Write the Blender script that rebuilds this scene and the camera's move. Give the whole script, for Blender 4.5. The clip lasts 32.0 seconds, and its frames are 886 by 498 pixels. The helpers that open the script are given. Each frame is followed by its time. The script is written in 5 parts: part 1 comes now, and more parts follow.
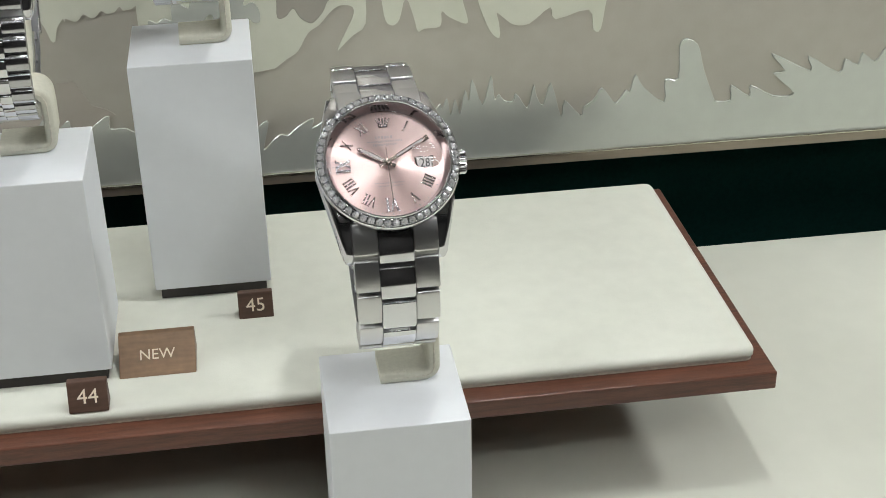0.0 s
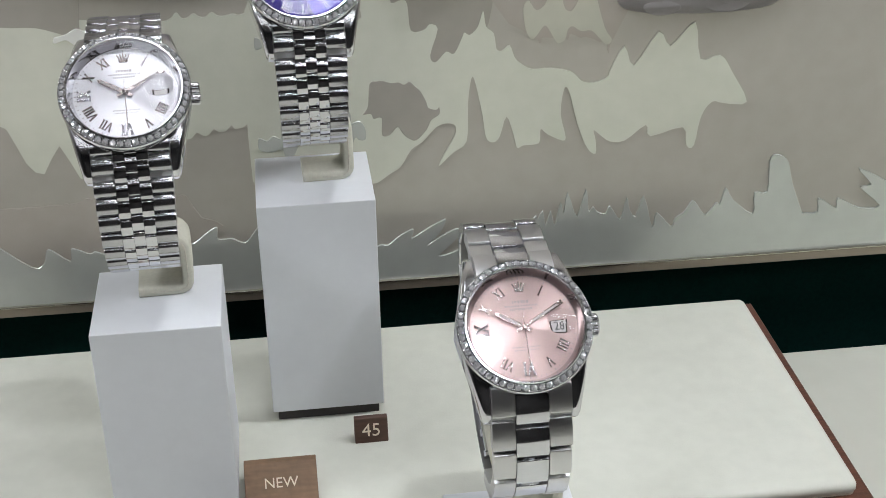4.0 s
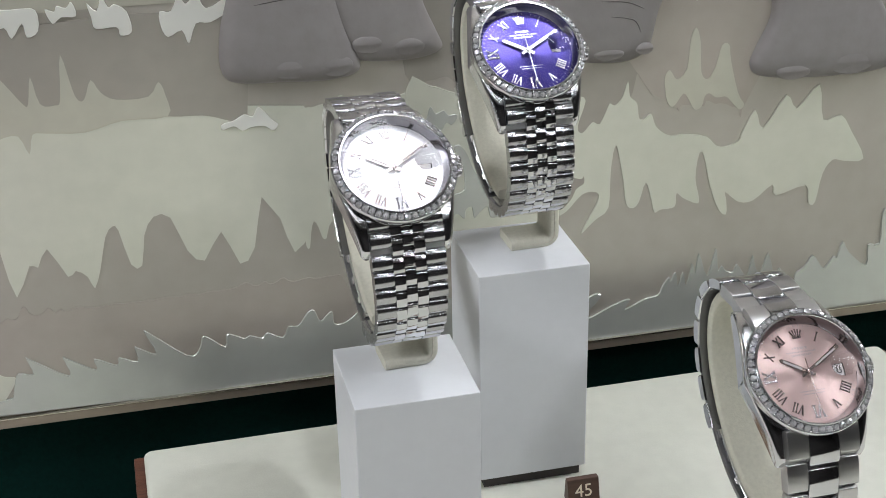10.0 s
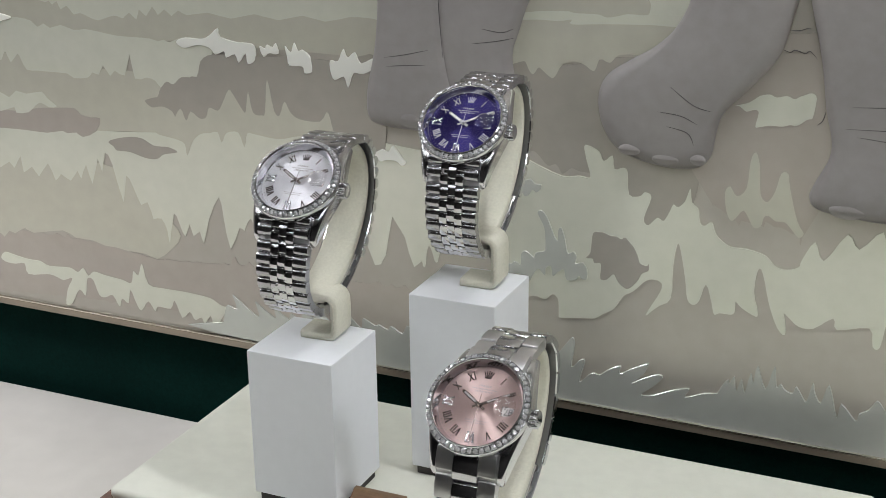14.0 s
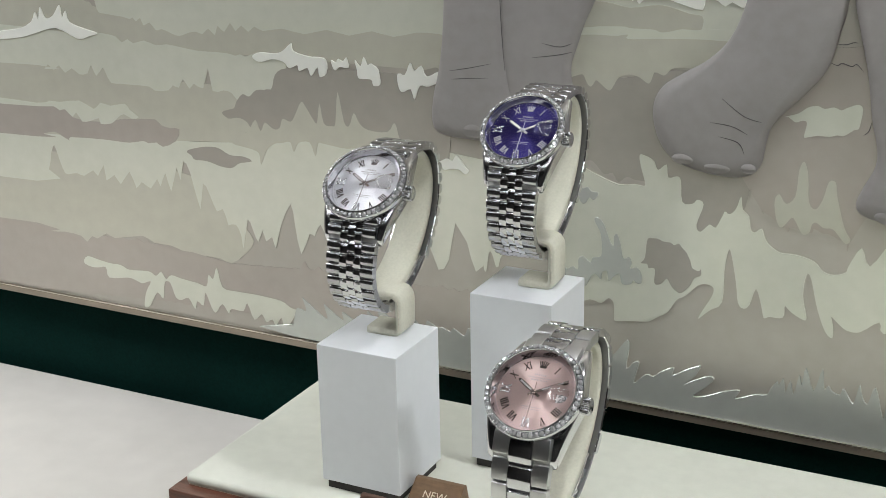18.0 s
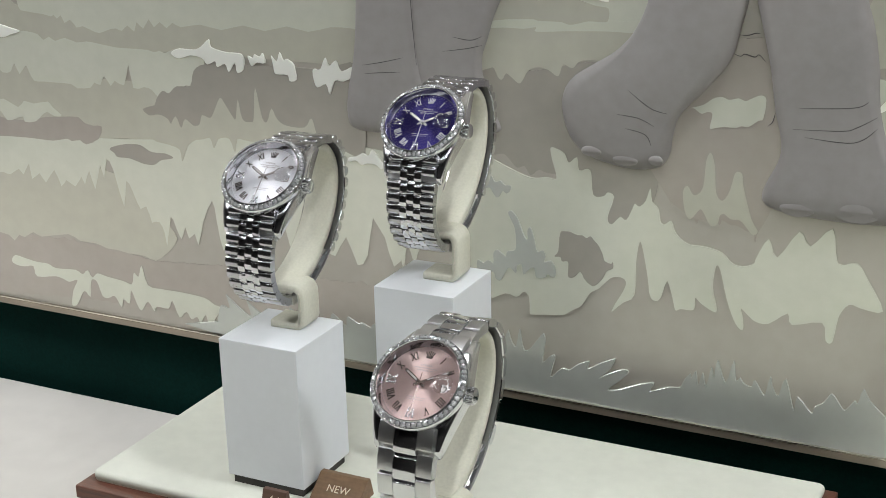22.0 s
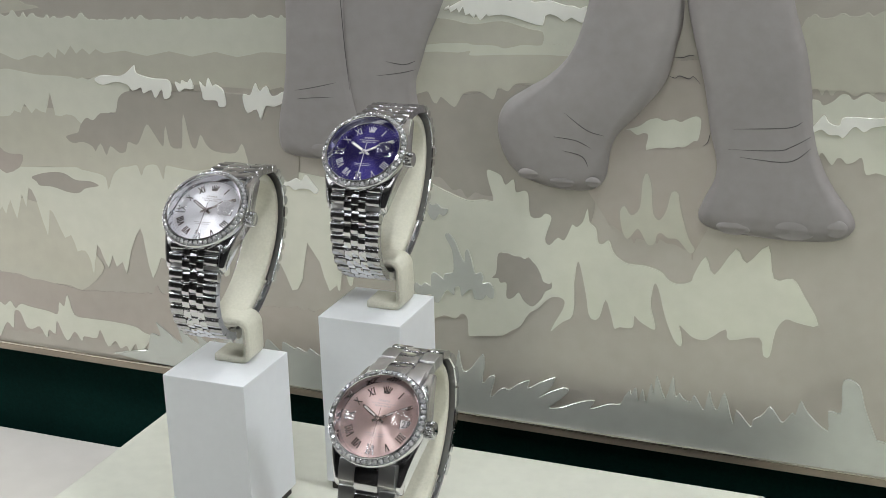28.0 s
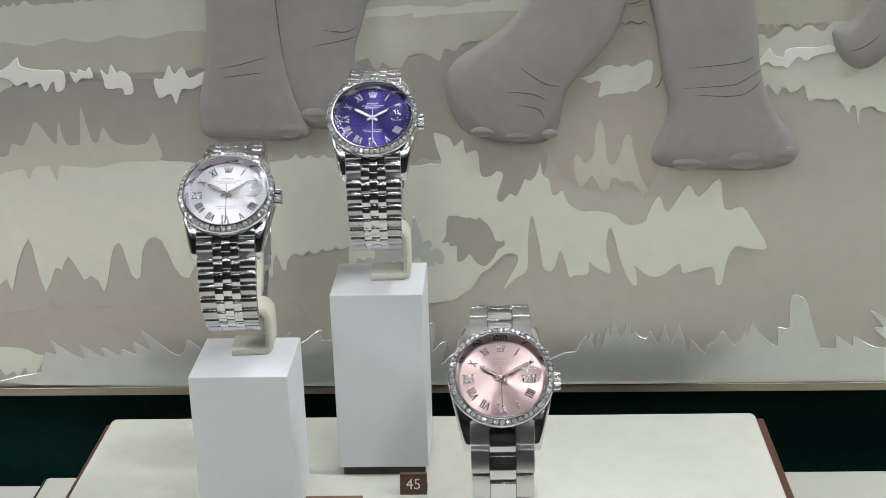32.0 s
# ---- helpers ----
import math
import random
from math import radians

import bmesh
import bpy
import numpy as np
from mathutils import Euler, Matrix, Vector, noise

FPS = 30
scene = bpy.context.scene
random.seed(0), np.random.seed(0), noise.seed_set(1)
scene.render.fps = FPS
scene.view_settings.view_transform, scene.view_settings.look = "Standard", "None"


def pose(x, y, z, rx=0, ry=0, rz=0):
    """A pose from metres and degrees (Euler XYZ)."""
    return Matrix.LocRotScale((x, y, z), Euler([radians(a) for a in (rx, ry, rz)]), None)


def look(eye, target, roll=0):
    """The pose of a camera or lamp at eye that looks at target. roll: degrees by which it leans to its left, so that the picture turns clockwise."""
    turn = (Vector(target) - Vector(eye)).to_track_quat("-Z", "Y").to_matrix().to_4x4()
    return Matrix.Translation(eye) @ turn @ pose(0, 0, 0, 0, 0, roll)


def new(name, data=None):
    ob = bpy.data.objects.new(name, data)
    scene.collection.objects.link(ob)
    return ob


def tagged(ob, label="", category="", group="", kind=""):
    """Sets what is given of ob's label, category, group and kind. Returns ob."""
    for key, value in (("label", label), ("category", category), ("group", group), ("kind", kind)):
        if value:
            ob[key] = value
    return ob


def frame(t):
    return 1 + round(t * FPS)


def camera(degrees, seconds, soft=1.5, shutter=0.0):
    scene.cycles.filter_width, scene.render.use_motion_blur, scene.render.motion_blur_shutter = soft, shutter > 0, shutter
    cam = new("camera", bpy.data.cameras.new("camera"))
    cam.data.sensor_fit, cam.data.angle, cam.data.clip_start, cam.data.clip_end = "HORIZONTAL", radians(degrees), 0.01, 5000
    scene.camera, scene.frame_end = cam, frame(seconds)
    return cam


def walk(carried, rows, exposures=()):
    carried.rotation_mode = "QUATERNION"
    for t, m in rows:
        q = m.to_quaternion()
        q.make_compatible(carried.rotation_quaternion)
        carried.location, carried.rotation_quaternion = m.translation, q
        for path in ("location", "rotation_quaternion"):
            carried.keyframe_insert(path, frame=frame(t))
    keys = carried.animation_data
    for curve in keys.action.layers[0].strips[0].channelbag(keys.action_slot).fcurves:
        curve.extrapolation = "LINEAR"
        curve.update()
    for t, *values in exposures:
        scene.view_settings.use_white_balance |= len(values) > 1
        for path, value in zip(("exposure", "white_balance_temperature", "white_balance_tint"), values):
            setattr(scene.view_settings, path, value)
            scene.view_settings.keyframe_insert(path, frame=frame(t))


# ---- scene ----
import functools
import itertools

from mathutils.geometry import tessellate_polygon as tessellate

# ---- camera and its path ----
cam = camera(34.74, 32.0, 0.55)
PATH = [
    (0.0, pose(-0.0242, -0.3095, 0.2293, 61.26, 0.98, -8.49)),
    (0.5, pose(-0.0255, -0.3106, 0.2266, 61.26, 1.10, -8.26)),
    (1.0, pose(-0.0114, -0.3147, 0.2265, 61.30, 1.21, -8.11)),
    (1.5, pose(-0.0179, -0.3145, 0.2288, 61.31, 1.10, -8.07)),
    (2.0, pose(-0.0129, -0.3194, 0.2253, 61.20, 1.14, -7.92)),
    (2.5, pose(-0.0146, -0.3228, 0.2298, 61.24, 1.12, -7.79)),
    (3.0, pose(-0.0149, -0.3228, 0.2306, 61.17, 1.21, -7.66)),
    (3.5, pose(-0.0249, -0.3171, 0.2410, 61.16, 1.14, -7.53)),
    (4.0, pose(-0.0514, -0.3010, 0.2714, 61.68, 0.85, -7.37)),
    (4.5, pose(-0.0626, -0.2976, 0.2972, 64.15, 1.08, -6.83)),
    (6.5, pose(-0.1114, -0.3322, 0.3016, 66.88, 1.24, -12.84)),
    (7.0, pose(-0.1319, -0.3242, 0.3023, 66.51, 1.26, -15.89)),
    (7.5, pose(-0.1436, -0.3244, 0.2979, 66.54, 1.34, -16.89)),
    (8.0, pose(-0.1892, -0.3156, 0.2766, 66.08, 1.13, -17.31)),
    (8.5, pose(-0.1923, -0.3166, 0.2674, 64.99, 1.26, -17.30)),
    (9.0, pose(-0.1851, -0.3064, 0.2736, 64.92, 1.21, -17.11)),
    (9.5, pose(-0.1725, -0.2979, 0.2729, 64.93, 1.18, -15.68)),
    (10.0, pose(-0.1637, -0.2943, 0.2728, 65.09, 1.14, -13.72)),
    (10.5, pose(-0.1449, -0.2971, 0.2712, 65.06, 1.19, -11.00)),
    (11.0, pose(-0.0982, -0.3077, 0.2690, 65.52, 1.25, -0.06)),
    (11.5, pose(-0.0243, -0.3195, 0.2785, 65.65, 1.00, 8.29)),
    (12.0, pose(0.0240, -0.3280, 0.2802, 65.90, 0.91, 11.31)),
    (12.5, pose(0.0652, -0.3423, 0.2779, 67.30, 0.55, 19.21)),
    (13.0, pose(0.1233, -0.3620, 0.2893, 68.54, 0.48, 23.41)),
    (13.5, pose(0.1539, -0.3707, 0.2875, 69.40, 0.65, 23.91)),
    (15.5, pose(0.1784, -0.3906, 0.2836, 70.77, 0.89, 25.58)),
    (16.0, pose(0.1809, -0.3931, 0.2856, 70.84, 0.90, 25.92)),
    (16.5, pose(0.1815, -0.3921, 0.2864, 70.84, 0.94, 26.19)),
    (17.0, pose(0.1763, -0.3960, 0.2905, 70.93, 1.01, 26.46)),
    (17.5, pose(0.1744, -0.4017, 0.2910, 71.16, 1.05, 26.66)),
    (18.0, pose(0.1829, -0.4045, 0.2863, 71.07, 1.10, 26.86)),
    (18.5, pose(0.1902, -0.4109, 0.2869, 71.16, 1.15, 26.92)),
    (19.0, pose(0.1934, -0.4128, 0.2888, 71.24, 1.12, 26.97)),
    (19.5, pose(0.1938, -0.4130, 0.2881, 71.39, 1.21, 26.95)),
    (20.0, pose(0.2009, -0.4082, 0.2840, 71.45, 1.27, 26.95)),
    (20.5, pose(0.2096, -0.4044, 0.2804, 71.37, 1.32, 26.87)),
    (21.0, pose(0.2140, -0.3958, 0.2822, 71.42, 1.32, 26.74)),
    (21.5, pose(0.2174, -0.3897, 0.2805, 71.27, 1.35, 26.65)),
    (22.0, pose(0.2165, -0.3884, 0.2801, 71.29, 1.35, 26.48)),
    (22.5, pose(0.2156, -0.3908, 0.2831, 71.34, 1.38, 26.33)),
    (23.0, pose(0.2073, -0.3961, 0.2884, 71.27, 1.36, 26.07)),
    (23.5, pose(0.1965, -0.3974, 0.2863, 71.19, 1.43, 25.75)),
    (24.0, pose(0.2088, -0.4030, 0.2909, 71.31, 1.51, 25.15)),
    (24.5, pose(0.2098, -0.4013, 0.2969, 71.18, 1.42, 24.02)),
    (25.0, pose(0.2041, -0.3988, 0.2952, 71.12, 1.44, 23.46)),
    (25.5, pose(0.2047, -0.3918, 0.2901, 70.97, 1.53, 23.13)),
    (26.0, pose(0.2017, -0.3928, 0.2917, 71.13, 1.52, 22.70)),
    (26.5, pose(0.2038, -0.3940, 0.2940, 71.05, 1.47, 22.45)),
    (28.5, pose(0.1879, -0.3922, 0.2929, 71.01, 1.40, 21.59)),
    (29.0, pose(0.1656, -0.3950, 0.2934, 71.16, 1.33, 21.34)),
    (29.5, pose(0.1044, -0.4038, 0.2977, 71.07, 1.33, 20.79)),
    (30.0, pose(0.0794, -0.4244, 0.2937, 71.02, 1.43, 17.70)),
    (30.5, pose(0.0542, -0.4373, 0.2914, 70.75, 1.38, 11.87)),
    (31.0, pose(0.0347, -0.4268, 0.2913, 70.54, 1.46, 6.90)),
    (31.5, pose(0.0249, -0.4342, 0.2935, 70.53, 1.49, 3.41)),
    (32.0, pose(0.0082, -0.4266, 0.2796, 70.50, 1.65, 2.06)),
]

EXPOSURES = [(0.0, -0.91, 6500, 9), (3.0, -0.93, 6450, 10), (4.0, -1.04, 6250, 13), (7.0, -0.92, 6250, 13), (9.0, -1.00, 6400, 13), (11.0, -1.04, 6200, 13), (12.0, -1.03, 6250, 13), (13.0, -1.02, 6400, 13), (16.0, -0.90, 6400, 10), (26.0, -0.84, 6400, 10), (29.0, -0.86, 6400, 10), (32.0, -0.88, 6350, 11)]
walk(cam, PATH, EXPOSURES)

# ---- world, lights, exposure ----
world = bpy.data.worlds.new("store_ambient")
scene.world = world
world.use_nodes = True
world.node_tree.nodes["Background"].inputs["Color"].default_value = (1.0, 0.99, 0.97, 1)
world.node_tree.nodes["Background"].inputs["Strength"].default_value = 0.015


def lamp(name, place, target, power, size, colour=(1.0, 0.96, 0.90), shape="DISK", size_y=0.1, spread=150):
    data = bpy.data.lights.new(name, "AREA")
    data.shape, data.size, data.energy, data.color = shape, size, power, colour
    if shape == "RECTANGLE":
        data.size_y = size_y
    data.spread = radians(spread)
    ob = new(name, data)
    ob.matrix_world = look(place, target)
    return ob


# spotlights recessed in the showcase ceiling
# the two far side ones are unseen fill for the wall's corners
for lx, ly, power, size in ((0.075, -0.265, 0.16, 0.022), (0.22, -0.46, 0.62, 0.04), (-0.74, -0.10, 4.4, 0.20), (0.70, 0.0, 2.9, 0.12), (0.10, 0.06, 0.84, 0.020), (-0.005, -0.005, 0.06, 0.05)):
    lamp("showcase_spot_and_side_fill", (lx, ly, 0.588), (lx * 0.6 - 0.02, 0.06, 0), power, size, (0.965, 0.99, 1.0), "DISK", 0, 120)
# two short light bars over the pedestals
lamp("showcase_bar_and_dial_fill", (-0.125, 0.064, 0.590), (-0.09, 0.08, 0), 0.11, 0.24, (0.965, 0.99, 1.0), "RECTANGLE", 0.036, 120)
# this one is an unseen fill, added to make the pink dial glow
lamp("showcase_bar_and_dial_fill", (-0.015, -0.10, 0.590), (-0.03, 0.06, 0), 0.18, 0.17, (0.965, 0.99, 1.0), "RECTANGLE", 0.03, 120)
# two thin light strips along the front of the showcase ceiling
for ly in (-0.34, -0.42):
    lamp("showcase_light_strip", (-0.05, ly, 0.592), (-0.05, ly + 0.13, 0), 0.43, 1.2, (0.965, 0.99, 1.0), "RECTANGLE", 0.014)
# the store's ceiling light, high behind the camera
lamp("store_ceiling_light", (0.2, -1.2, 1.60), (0.1, -1.0, 0), 28.0, 0.9, (1.0, 0.99, 0.97), "RECTANGLE", 0.6)

# ---- materials ----
def material(name, colour, rough=0.5, metal=0.0, **more):
    """A principled material; noise=(scale, amount) varies its colour, bump=(scale, strength) its relief."""
    m = bpy.data.materials.new(name)
    m.use_nodes = True
    t = m.node_tree
    b = t.nodes["Principled BSDF"]
    b.inputs["Base Color"].default_value = (*colour, 1)
    b.inputs["Roughness"].default_value = rough
    b.inputs["Metallic"].default_value = metal
    for key, value in more.get("sockets", {}).items():
        b.inputs[key].default_value = value
    co = t.nodes.new("ShaderNodeTexCoord").outputs["Object"]

    def noise_tex(scale, detail=4.0, stretch=None):
        n = t.nodes.new("ShaderNodeTexNoise")
        n.inputs["Scale"].default_value, n.inputs["Detail"].default_value = scale, detail
        if stretch:
            mp = t.nodes.new("ShaderNodeMapping")
            mp.inputs["Scale"].default_value = stretch
            t.links.new(co, mp.inputs["Vector"])
            t.links.new(mp.outputs["Vector"], n.inputs["Vector"])
        else:
            t.links.new(co, n.inputs["Vector"])
        return n.outputs["Fac"]

    if "noise" in more:
        link = None
        for scale, amount, *stretch in more["noise"]:
            f = noise_tex(scale, 5.0, stretch[0] if stretch else None)
            r = t.nodes.new("ShaderNodeMapRange")
            r.inputs["From Min"].default_value, r.inputs["From Max"].default_value = 0.3, 0.7
            r.inputs["To Min"].default_value, r.inputs["To Max"].default_value = 1 - amount, 1 + amount
            t.links.new(f, r.inputs["Value"])
            mul = t.nodes.new("ShaderNodeMix")
            mul.data_type, mul.blend_type = "RGBA", "MULTIPLY"
            mul.inputs["Factor"].default_value = 1
            if link:
                t.links.new(link, mul.inputs["A"])
            else:
                mul.inputs["A"].default_value = (*colour, 1)
            t.links.new(r.outputs["Result"], mul.inputs["B"])
            link = mul.outputs["Result"]
        t.links.new(link, b.inputs["Base Color"])
    if "each" in more:
        info, r = t.nodes.new("ShaderNodeObjectInfo"), t.nodes.new("ShaderNodeMapRange")
        r.inputs["To Min"].default_value, r.inputs["To Max"].default_value = more["each"]
        t.links.new(info.outputs["Random"], r.inputs["Value"])
        hsv = t.nodes.new("ShaderNodeHueSaturation")
        hsv.inputs["Color"].default_value = (*colour, 1)
        t.links.new(r.outputs["Result"], hsv.inputs["Value"])
        t.links.new(hsv.outputs["Color"], b.inputs["Base Color"])
    # random brightness per facet, painting a stone's sparkle into its colour
    if "facets" in more:
        geo, r = t.nodes.new("ShaderNodeNewGeometry"), t.nodes.new("ShaderNodeMapRange")
        r.inputs["To Min"].default_value, r.inputs["To Max"].default_value = more["facets"]
        t.links.new(geo.outputs["Random Per Island"], r.inputs["Value"])
        hsv = t.nodes.new("ShaderNodeHueSaturation")
        hsv.inputs["Color"].default_value = (*colour, 1)
        t.links.new(r.outputs["Result"], hsv.inputs["Value"])
        t.links.new(hsv.outputs["Color"], b.inputs["Base Color"])
    if "bump" in more:
        link = None
        for scale, strength, *stretch in more["bump"]:
            bp = t.nodes.new("ShaderNodeBump")
            bp.inputs["Strength"].default_value, bp.inputs["Distance"].default_value = strength, 0.0004
            t.links.new(noise_tex(scale, 3.0, stretch[0] if stretch else None), bp.inputs["Height"])
            if link:
                t.links.new(link, bp.inputs["Normal"])
            link = bp.outputs["Normal"]
        t.links.new(link, b.inputs["Normal"])
    if "rough_noise" in more:
        scale, low, high, *stretch = more["rough_noise"]
        r = t.nodes.new("ShaderNodeMapRange")
        r.inputs["To Min"].default_value, r.inputs["To Max"].default_value = low, high
        t.links.new(noise_tex(scale, 4.0, stretch[0] if stretch else None), r.inputs["Value"])
        t.links.new(r.outputs["Result"], b.inputs["Roughness"])
    if "radial" in more:
        tan = t.nodes.new("ShaderNodeTangent")
        tan.direction_type, tan.axis = "RADIAL", more.get("axis", "Z")
        t.links.new(tan.outputs["Tangent"], b.inputs["Tangent"])
        b.inputs["Anisotropic"].default_value = more["radial"]
    return m


M = {}
M["pad"] = material("cream_leatherette", (0.62, 0.622, 0.545), 0.62, noise=[(14, 0.03), (160, 0.03)], bump=[(2600, 0.18), (500, 0.08)])
M["pad_line"] = material("leatherette_stitch", (0.62, 0.58, 0.48), 0.7, noise=[(900, 0.15)])
M["cuff"] = material("cream_suede", (0.62, 0.605, 0.50), 0.8, noise=[(40, 0.05), (900, 0.05)], bump=[(2200, 0.35), (300, 0.2)])
M["table"] = material("cream_lacquer", (0.60, 0.60, 0.52), 0.45, noise=[(9, 0.03), (90, 0.02)], bump=[(700, 0.05)])
M["table_side"] = material("grey_lacquer", (0.62, 0.59, 0.55), 0.5, noise=[(8, 0.04), (60, 0.03)], bump=[(600, 0.06)])
M["white"] = material("white_satin_lacquer", (0.735, 0.75, 0.77), 0.42, noise=[(20, 0.012), (250, 0.012)], bump=[(900, 0.03)])
M["plinth"] = material("dark_base_and_gap_shade", (0.035, 0.03, 0.027), 0.6, noise=[(80, 0.2)])
M["wood"] = material("stained_walnut", (0.105, 0.040, 0.024), 0.30, noise=[(60, 0.30, (1, 12, 12)), (400, 0.18, (1, 14, 14)), (12, 0.12)], bump=[(500, 0.12, (1, 14, 14))])
M["wood_dark"] = material("dark_walnut", (0.060, 0.036, 0.027), 0.38, noise=[(50, 0.25, (1, 12, 12)), (12, 0.12)])
M["green"] = material("dark_green_velvet", (0.0018, 0.018, 0.0145), 0.9, sockets={"Specular IOR Level": 0.08}, noise=[(12, 0.15), (600, 0.15)], bump=[(1800, 0.3)])
M["trim"] = material("bronze_trim", (0.36, 0.31, 0.25), 0.34, 0.7, noise=[(40, 0.08, (1, 8, 8))], rough_noise=(300, 0.3, 0.45))
# paler bronze for the highlight line on the trim
M["lip"] = material("highlight_bronze", (0.70, 0.66, 0.58), 0.16, 1.0, rough_noise=(300, 0.12, 0.22))
M["label"] = material("brown_wood_label", (0.085, 0.045, 0.030), 0.5, noise=[(90, 0.18, (1, 9, 9)), (500, 0.1)], bump=[(900, 0.08)])
M["label_new"] = material("bronze_label", (0.21, 0.125, 0.068), 0.45, 0.15, noise=[(70, 0.14, (1, 9, 9)), (500, 0.1)], bump=[(900, 0.08)])
M["print"] = material("pale_gold_print", (0.80, 0.70, 0.55), 0.5, noise=[(500, 0.05)])
# backdrop
M["sand"] = material("taupe_panel", (0.475, 0.445, 0.394), 0.25, 0.38, noise=[(6, 0.05), (120, 0.03)], bump=[(1200, 0.06)])
M["pale"] = material("pale_sage_relief", (0.70, 0.705, 0.60), 0.25, 0.38, noise=[(7, 0.05), (120, 0.03)], bump=[(1200, 0.06)])
M["mid"] = material("beige_relief", (0.575, 0.560, 0.470), 0.25, 0.38, noise=[(7, 0.05), (120, 0.03)], bump=[(1200, 0.06)])
M["dark"] = material("taupe_relief", (0.41, 0.383, 0.337), 0.25, 0.38, noise=[(7, 0.06), (120, 0.03)], bump=[(1200, 0.06)])
M["rose"] = material("rose_taupe_relief", (0.465, 0.422, 0.376), 0.25, 0.38, noise=[(7, 0.06), (120, 0.03)], bump=[(1200, 0.06)])
M["bright"] = material("ivory_relief", (0.80, 0.80, 0.74), 0.30, 0.25, noise=[(9, 0.03), (120, 0.02)], bump=[(1200, 0.05)])
M["silver_grass"] = material("silver_sage_relief", (0.595, 0.615, 0.57), 0.26, 0.50, noise=[(7, 0.04), (120, 0.03)], bump=[(1200, 0.05)])
M["hide"] = material("grey_moulded_hide", (0.255, 0.237, 0.230), 0.55, noise=[(22, 0.08), (160, 0.05)], bump=[(500, 0.12), (60, 0.25)])
M["crease"] = material("engraved_line", (0.075, 0.068, 0.066), 0.8, noise=[(200, 0.2)])
# watches
M["steel"] = material("polished_steel", (0.69, 0.695, 0.715), 0.08, 1.0, rough_noise=(700, 0.05, 0.14))
M["brushed"] = material("brushed_steel", (0.66, 0.655, 0.655), 0.38, 1.0, rough_noise=(900, 0.32, 0.44, (6, 1, 1)), radial=0.7, axis="Y")
M["case_steel"] = material("polished_case_steel", (0.72, 0.72, 0.735), 0.12, 1.0, rough_noise=(800, 0.08, 0.17, (1, 6, 1)))
M["satin"] = material("satin_polished_steel", (0.50, 0.50, 0.515), 0.19, 1.0, rough_noise=(900, 0.14, 0.24, (8, 1, 1)))
# steel darkened to stand for the shade between links
M["link_gap_shade"] = material("gap_shade_steel", (0.26, 0.26, 0.27), 0.36, 1.0, rough_noise=(700, 0.28, 0.44))
# light and dark facet colours stand for inner reflections
M["stone"] = material("sparkle_painted_stone", (0.98, 0.98, 1.0), 0.05, 0.60, sockets={"IOR": 2.4}, facets=(0.32, 1.0))
M["stone_metal"] = material("stone_set_metal", (0.85, 0.85, 0.88), 0.22, 1.0, noise=[(2600, 0.5)], bump=[(2600, 1.0)])
M["dial_pink"] = material("pink_sunray_dial", (0.53, 0.400, 0.376), 0.34, 0.85, radial=0.9, noise=[(300, 0.03)])
M["dial_blue"] = material("violet_blue_sunray_dial", (0.038, 0.030, 0.148), 0.31, 0.85, radial=0.9, noise=[(300, 0.03)])
M["dial_silver"] = material("silver_sunray_dial", (0.80, 0.79, 0.82), 0.40, 0.80, radial=0.65, noise=[(300, 0.03)])
M["pointer_metal"] = material("warm_grey_metal", (0.58, 0.52, 0.50), 0.14, 1.0, rough_noise=(900, 0.10, 0.20))
M["white_metal"] = material("white_gold_metal", (0.70, 0.69, 0.71), 0.25, 0.45, rough_noise=(900, 0.2, 0.3))
M["dark_metal"] = material("dark_polished_metal", (0.42, 0.35, 0.325), 0.2, 1.0, rough_noise=(900, 0.14, 0.26))
M["mark_metal"] = material("dusky_polished_metal", (0.32, 0.28, 0.27), 0.13, 1.0, rough_noise=(900, 0.16, 0.28))
M["print_grey"] = material("grey_dial_print", (0.36, 0.32, 0.32), 0.5, noise=[(400, 0.1)])
M["date_white"] = material("date_disc_white", (0.60, 0.57, 0.56), 0.5, noise=[(400, 0.02)])
M["inlay"] = material("pale_pointer_inlay", (0.74, 0.70, 0.66), 0.45, noise=[(400, 0.03)])
M["inlay_grey"] = material("grey_pointer_inlay", (0.40, 0.37, 0.36), 0.45, noise=[(400, 0.03)])
M["ink"] = material("black_ink", (0.02, 0.02, 0.02), 0.5, noise=[(400, 0.1)])
M["wall"] = material("store_wall", (0.085, 0.083, 0.081), 0.7, noise=[(2, 0.15), (40, 0.05)])
M["store_floor"] = material("store_carpet", (0.085, 0.083, 0.081), 0.9, noise=[(4, 0.15), (200, 0.15)])
M["case_top"] = material("showcase_lining", (0.30, 0.29, 0.28), 0.7, noise=[(4, 0.05), (80, 0.03)])


def crystal_material(ior=1.45):
    m = bpy.data.materials.new("sapphire_crystal")
    m.use_nodes = True
    t = m.node_tree
    t.nodes.clear()
    out, mix = t.nodes.new("ShaderNodeOutputMaterial"), t.nodes.new("ShaderNodeMixShader")
    clear, gloss, fr = t.nodes.new("ShaderNodeBsdfTransparent"), t.nodes.new("ShaderNodeBsdfGlossy"), t.nodes.new("ShaderNodeFresnel")
    fr.inputs["IOR"].default_value = ior
    gloss.inputs["Roughness"].default_value = 0.02
    t.links.new(fr.outputs["Fac"], mix.inputs["Fac"])
    t.links.new(clear.outputs["BSDF"], mix.inputs[1])
    t.links.new(gloss.outputs["BSDF"], mix.inputs[2])
    t.links.new(mix.outputs["Shader"], out.inputs["Surface"])
    return m


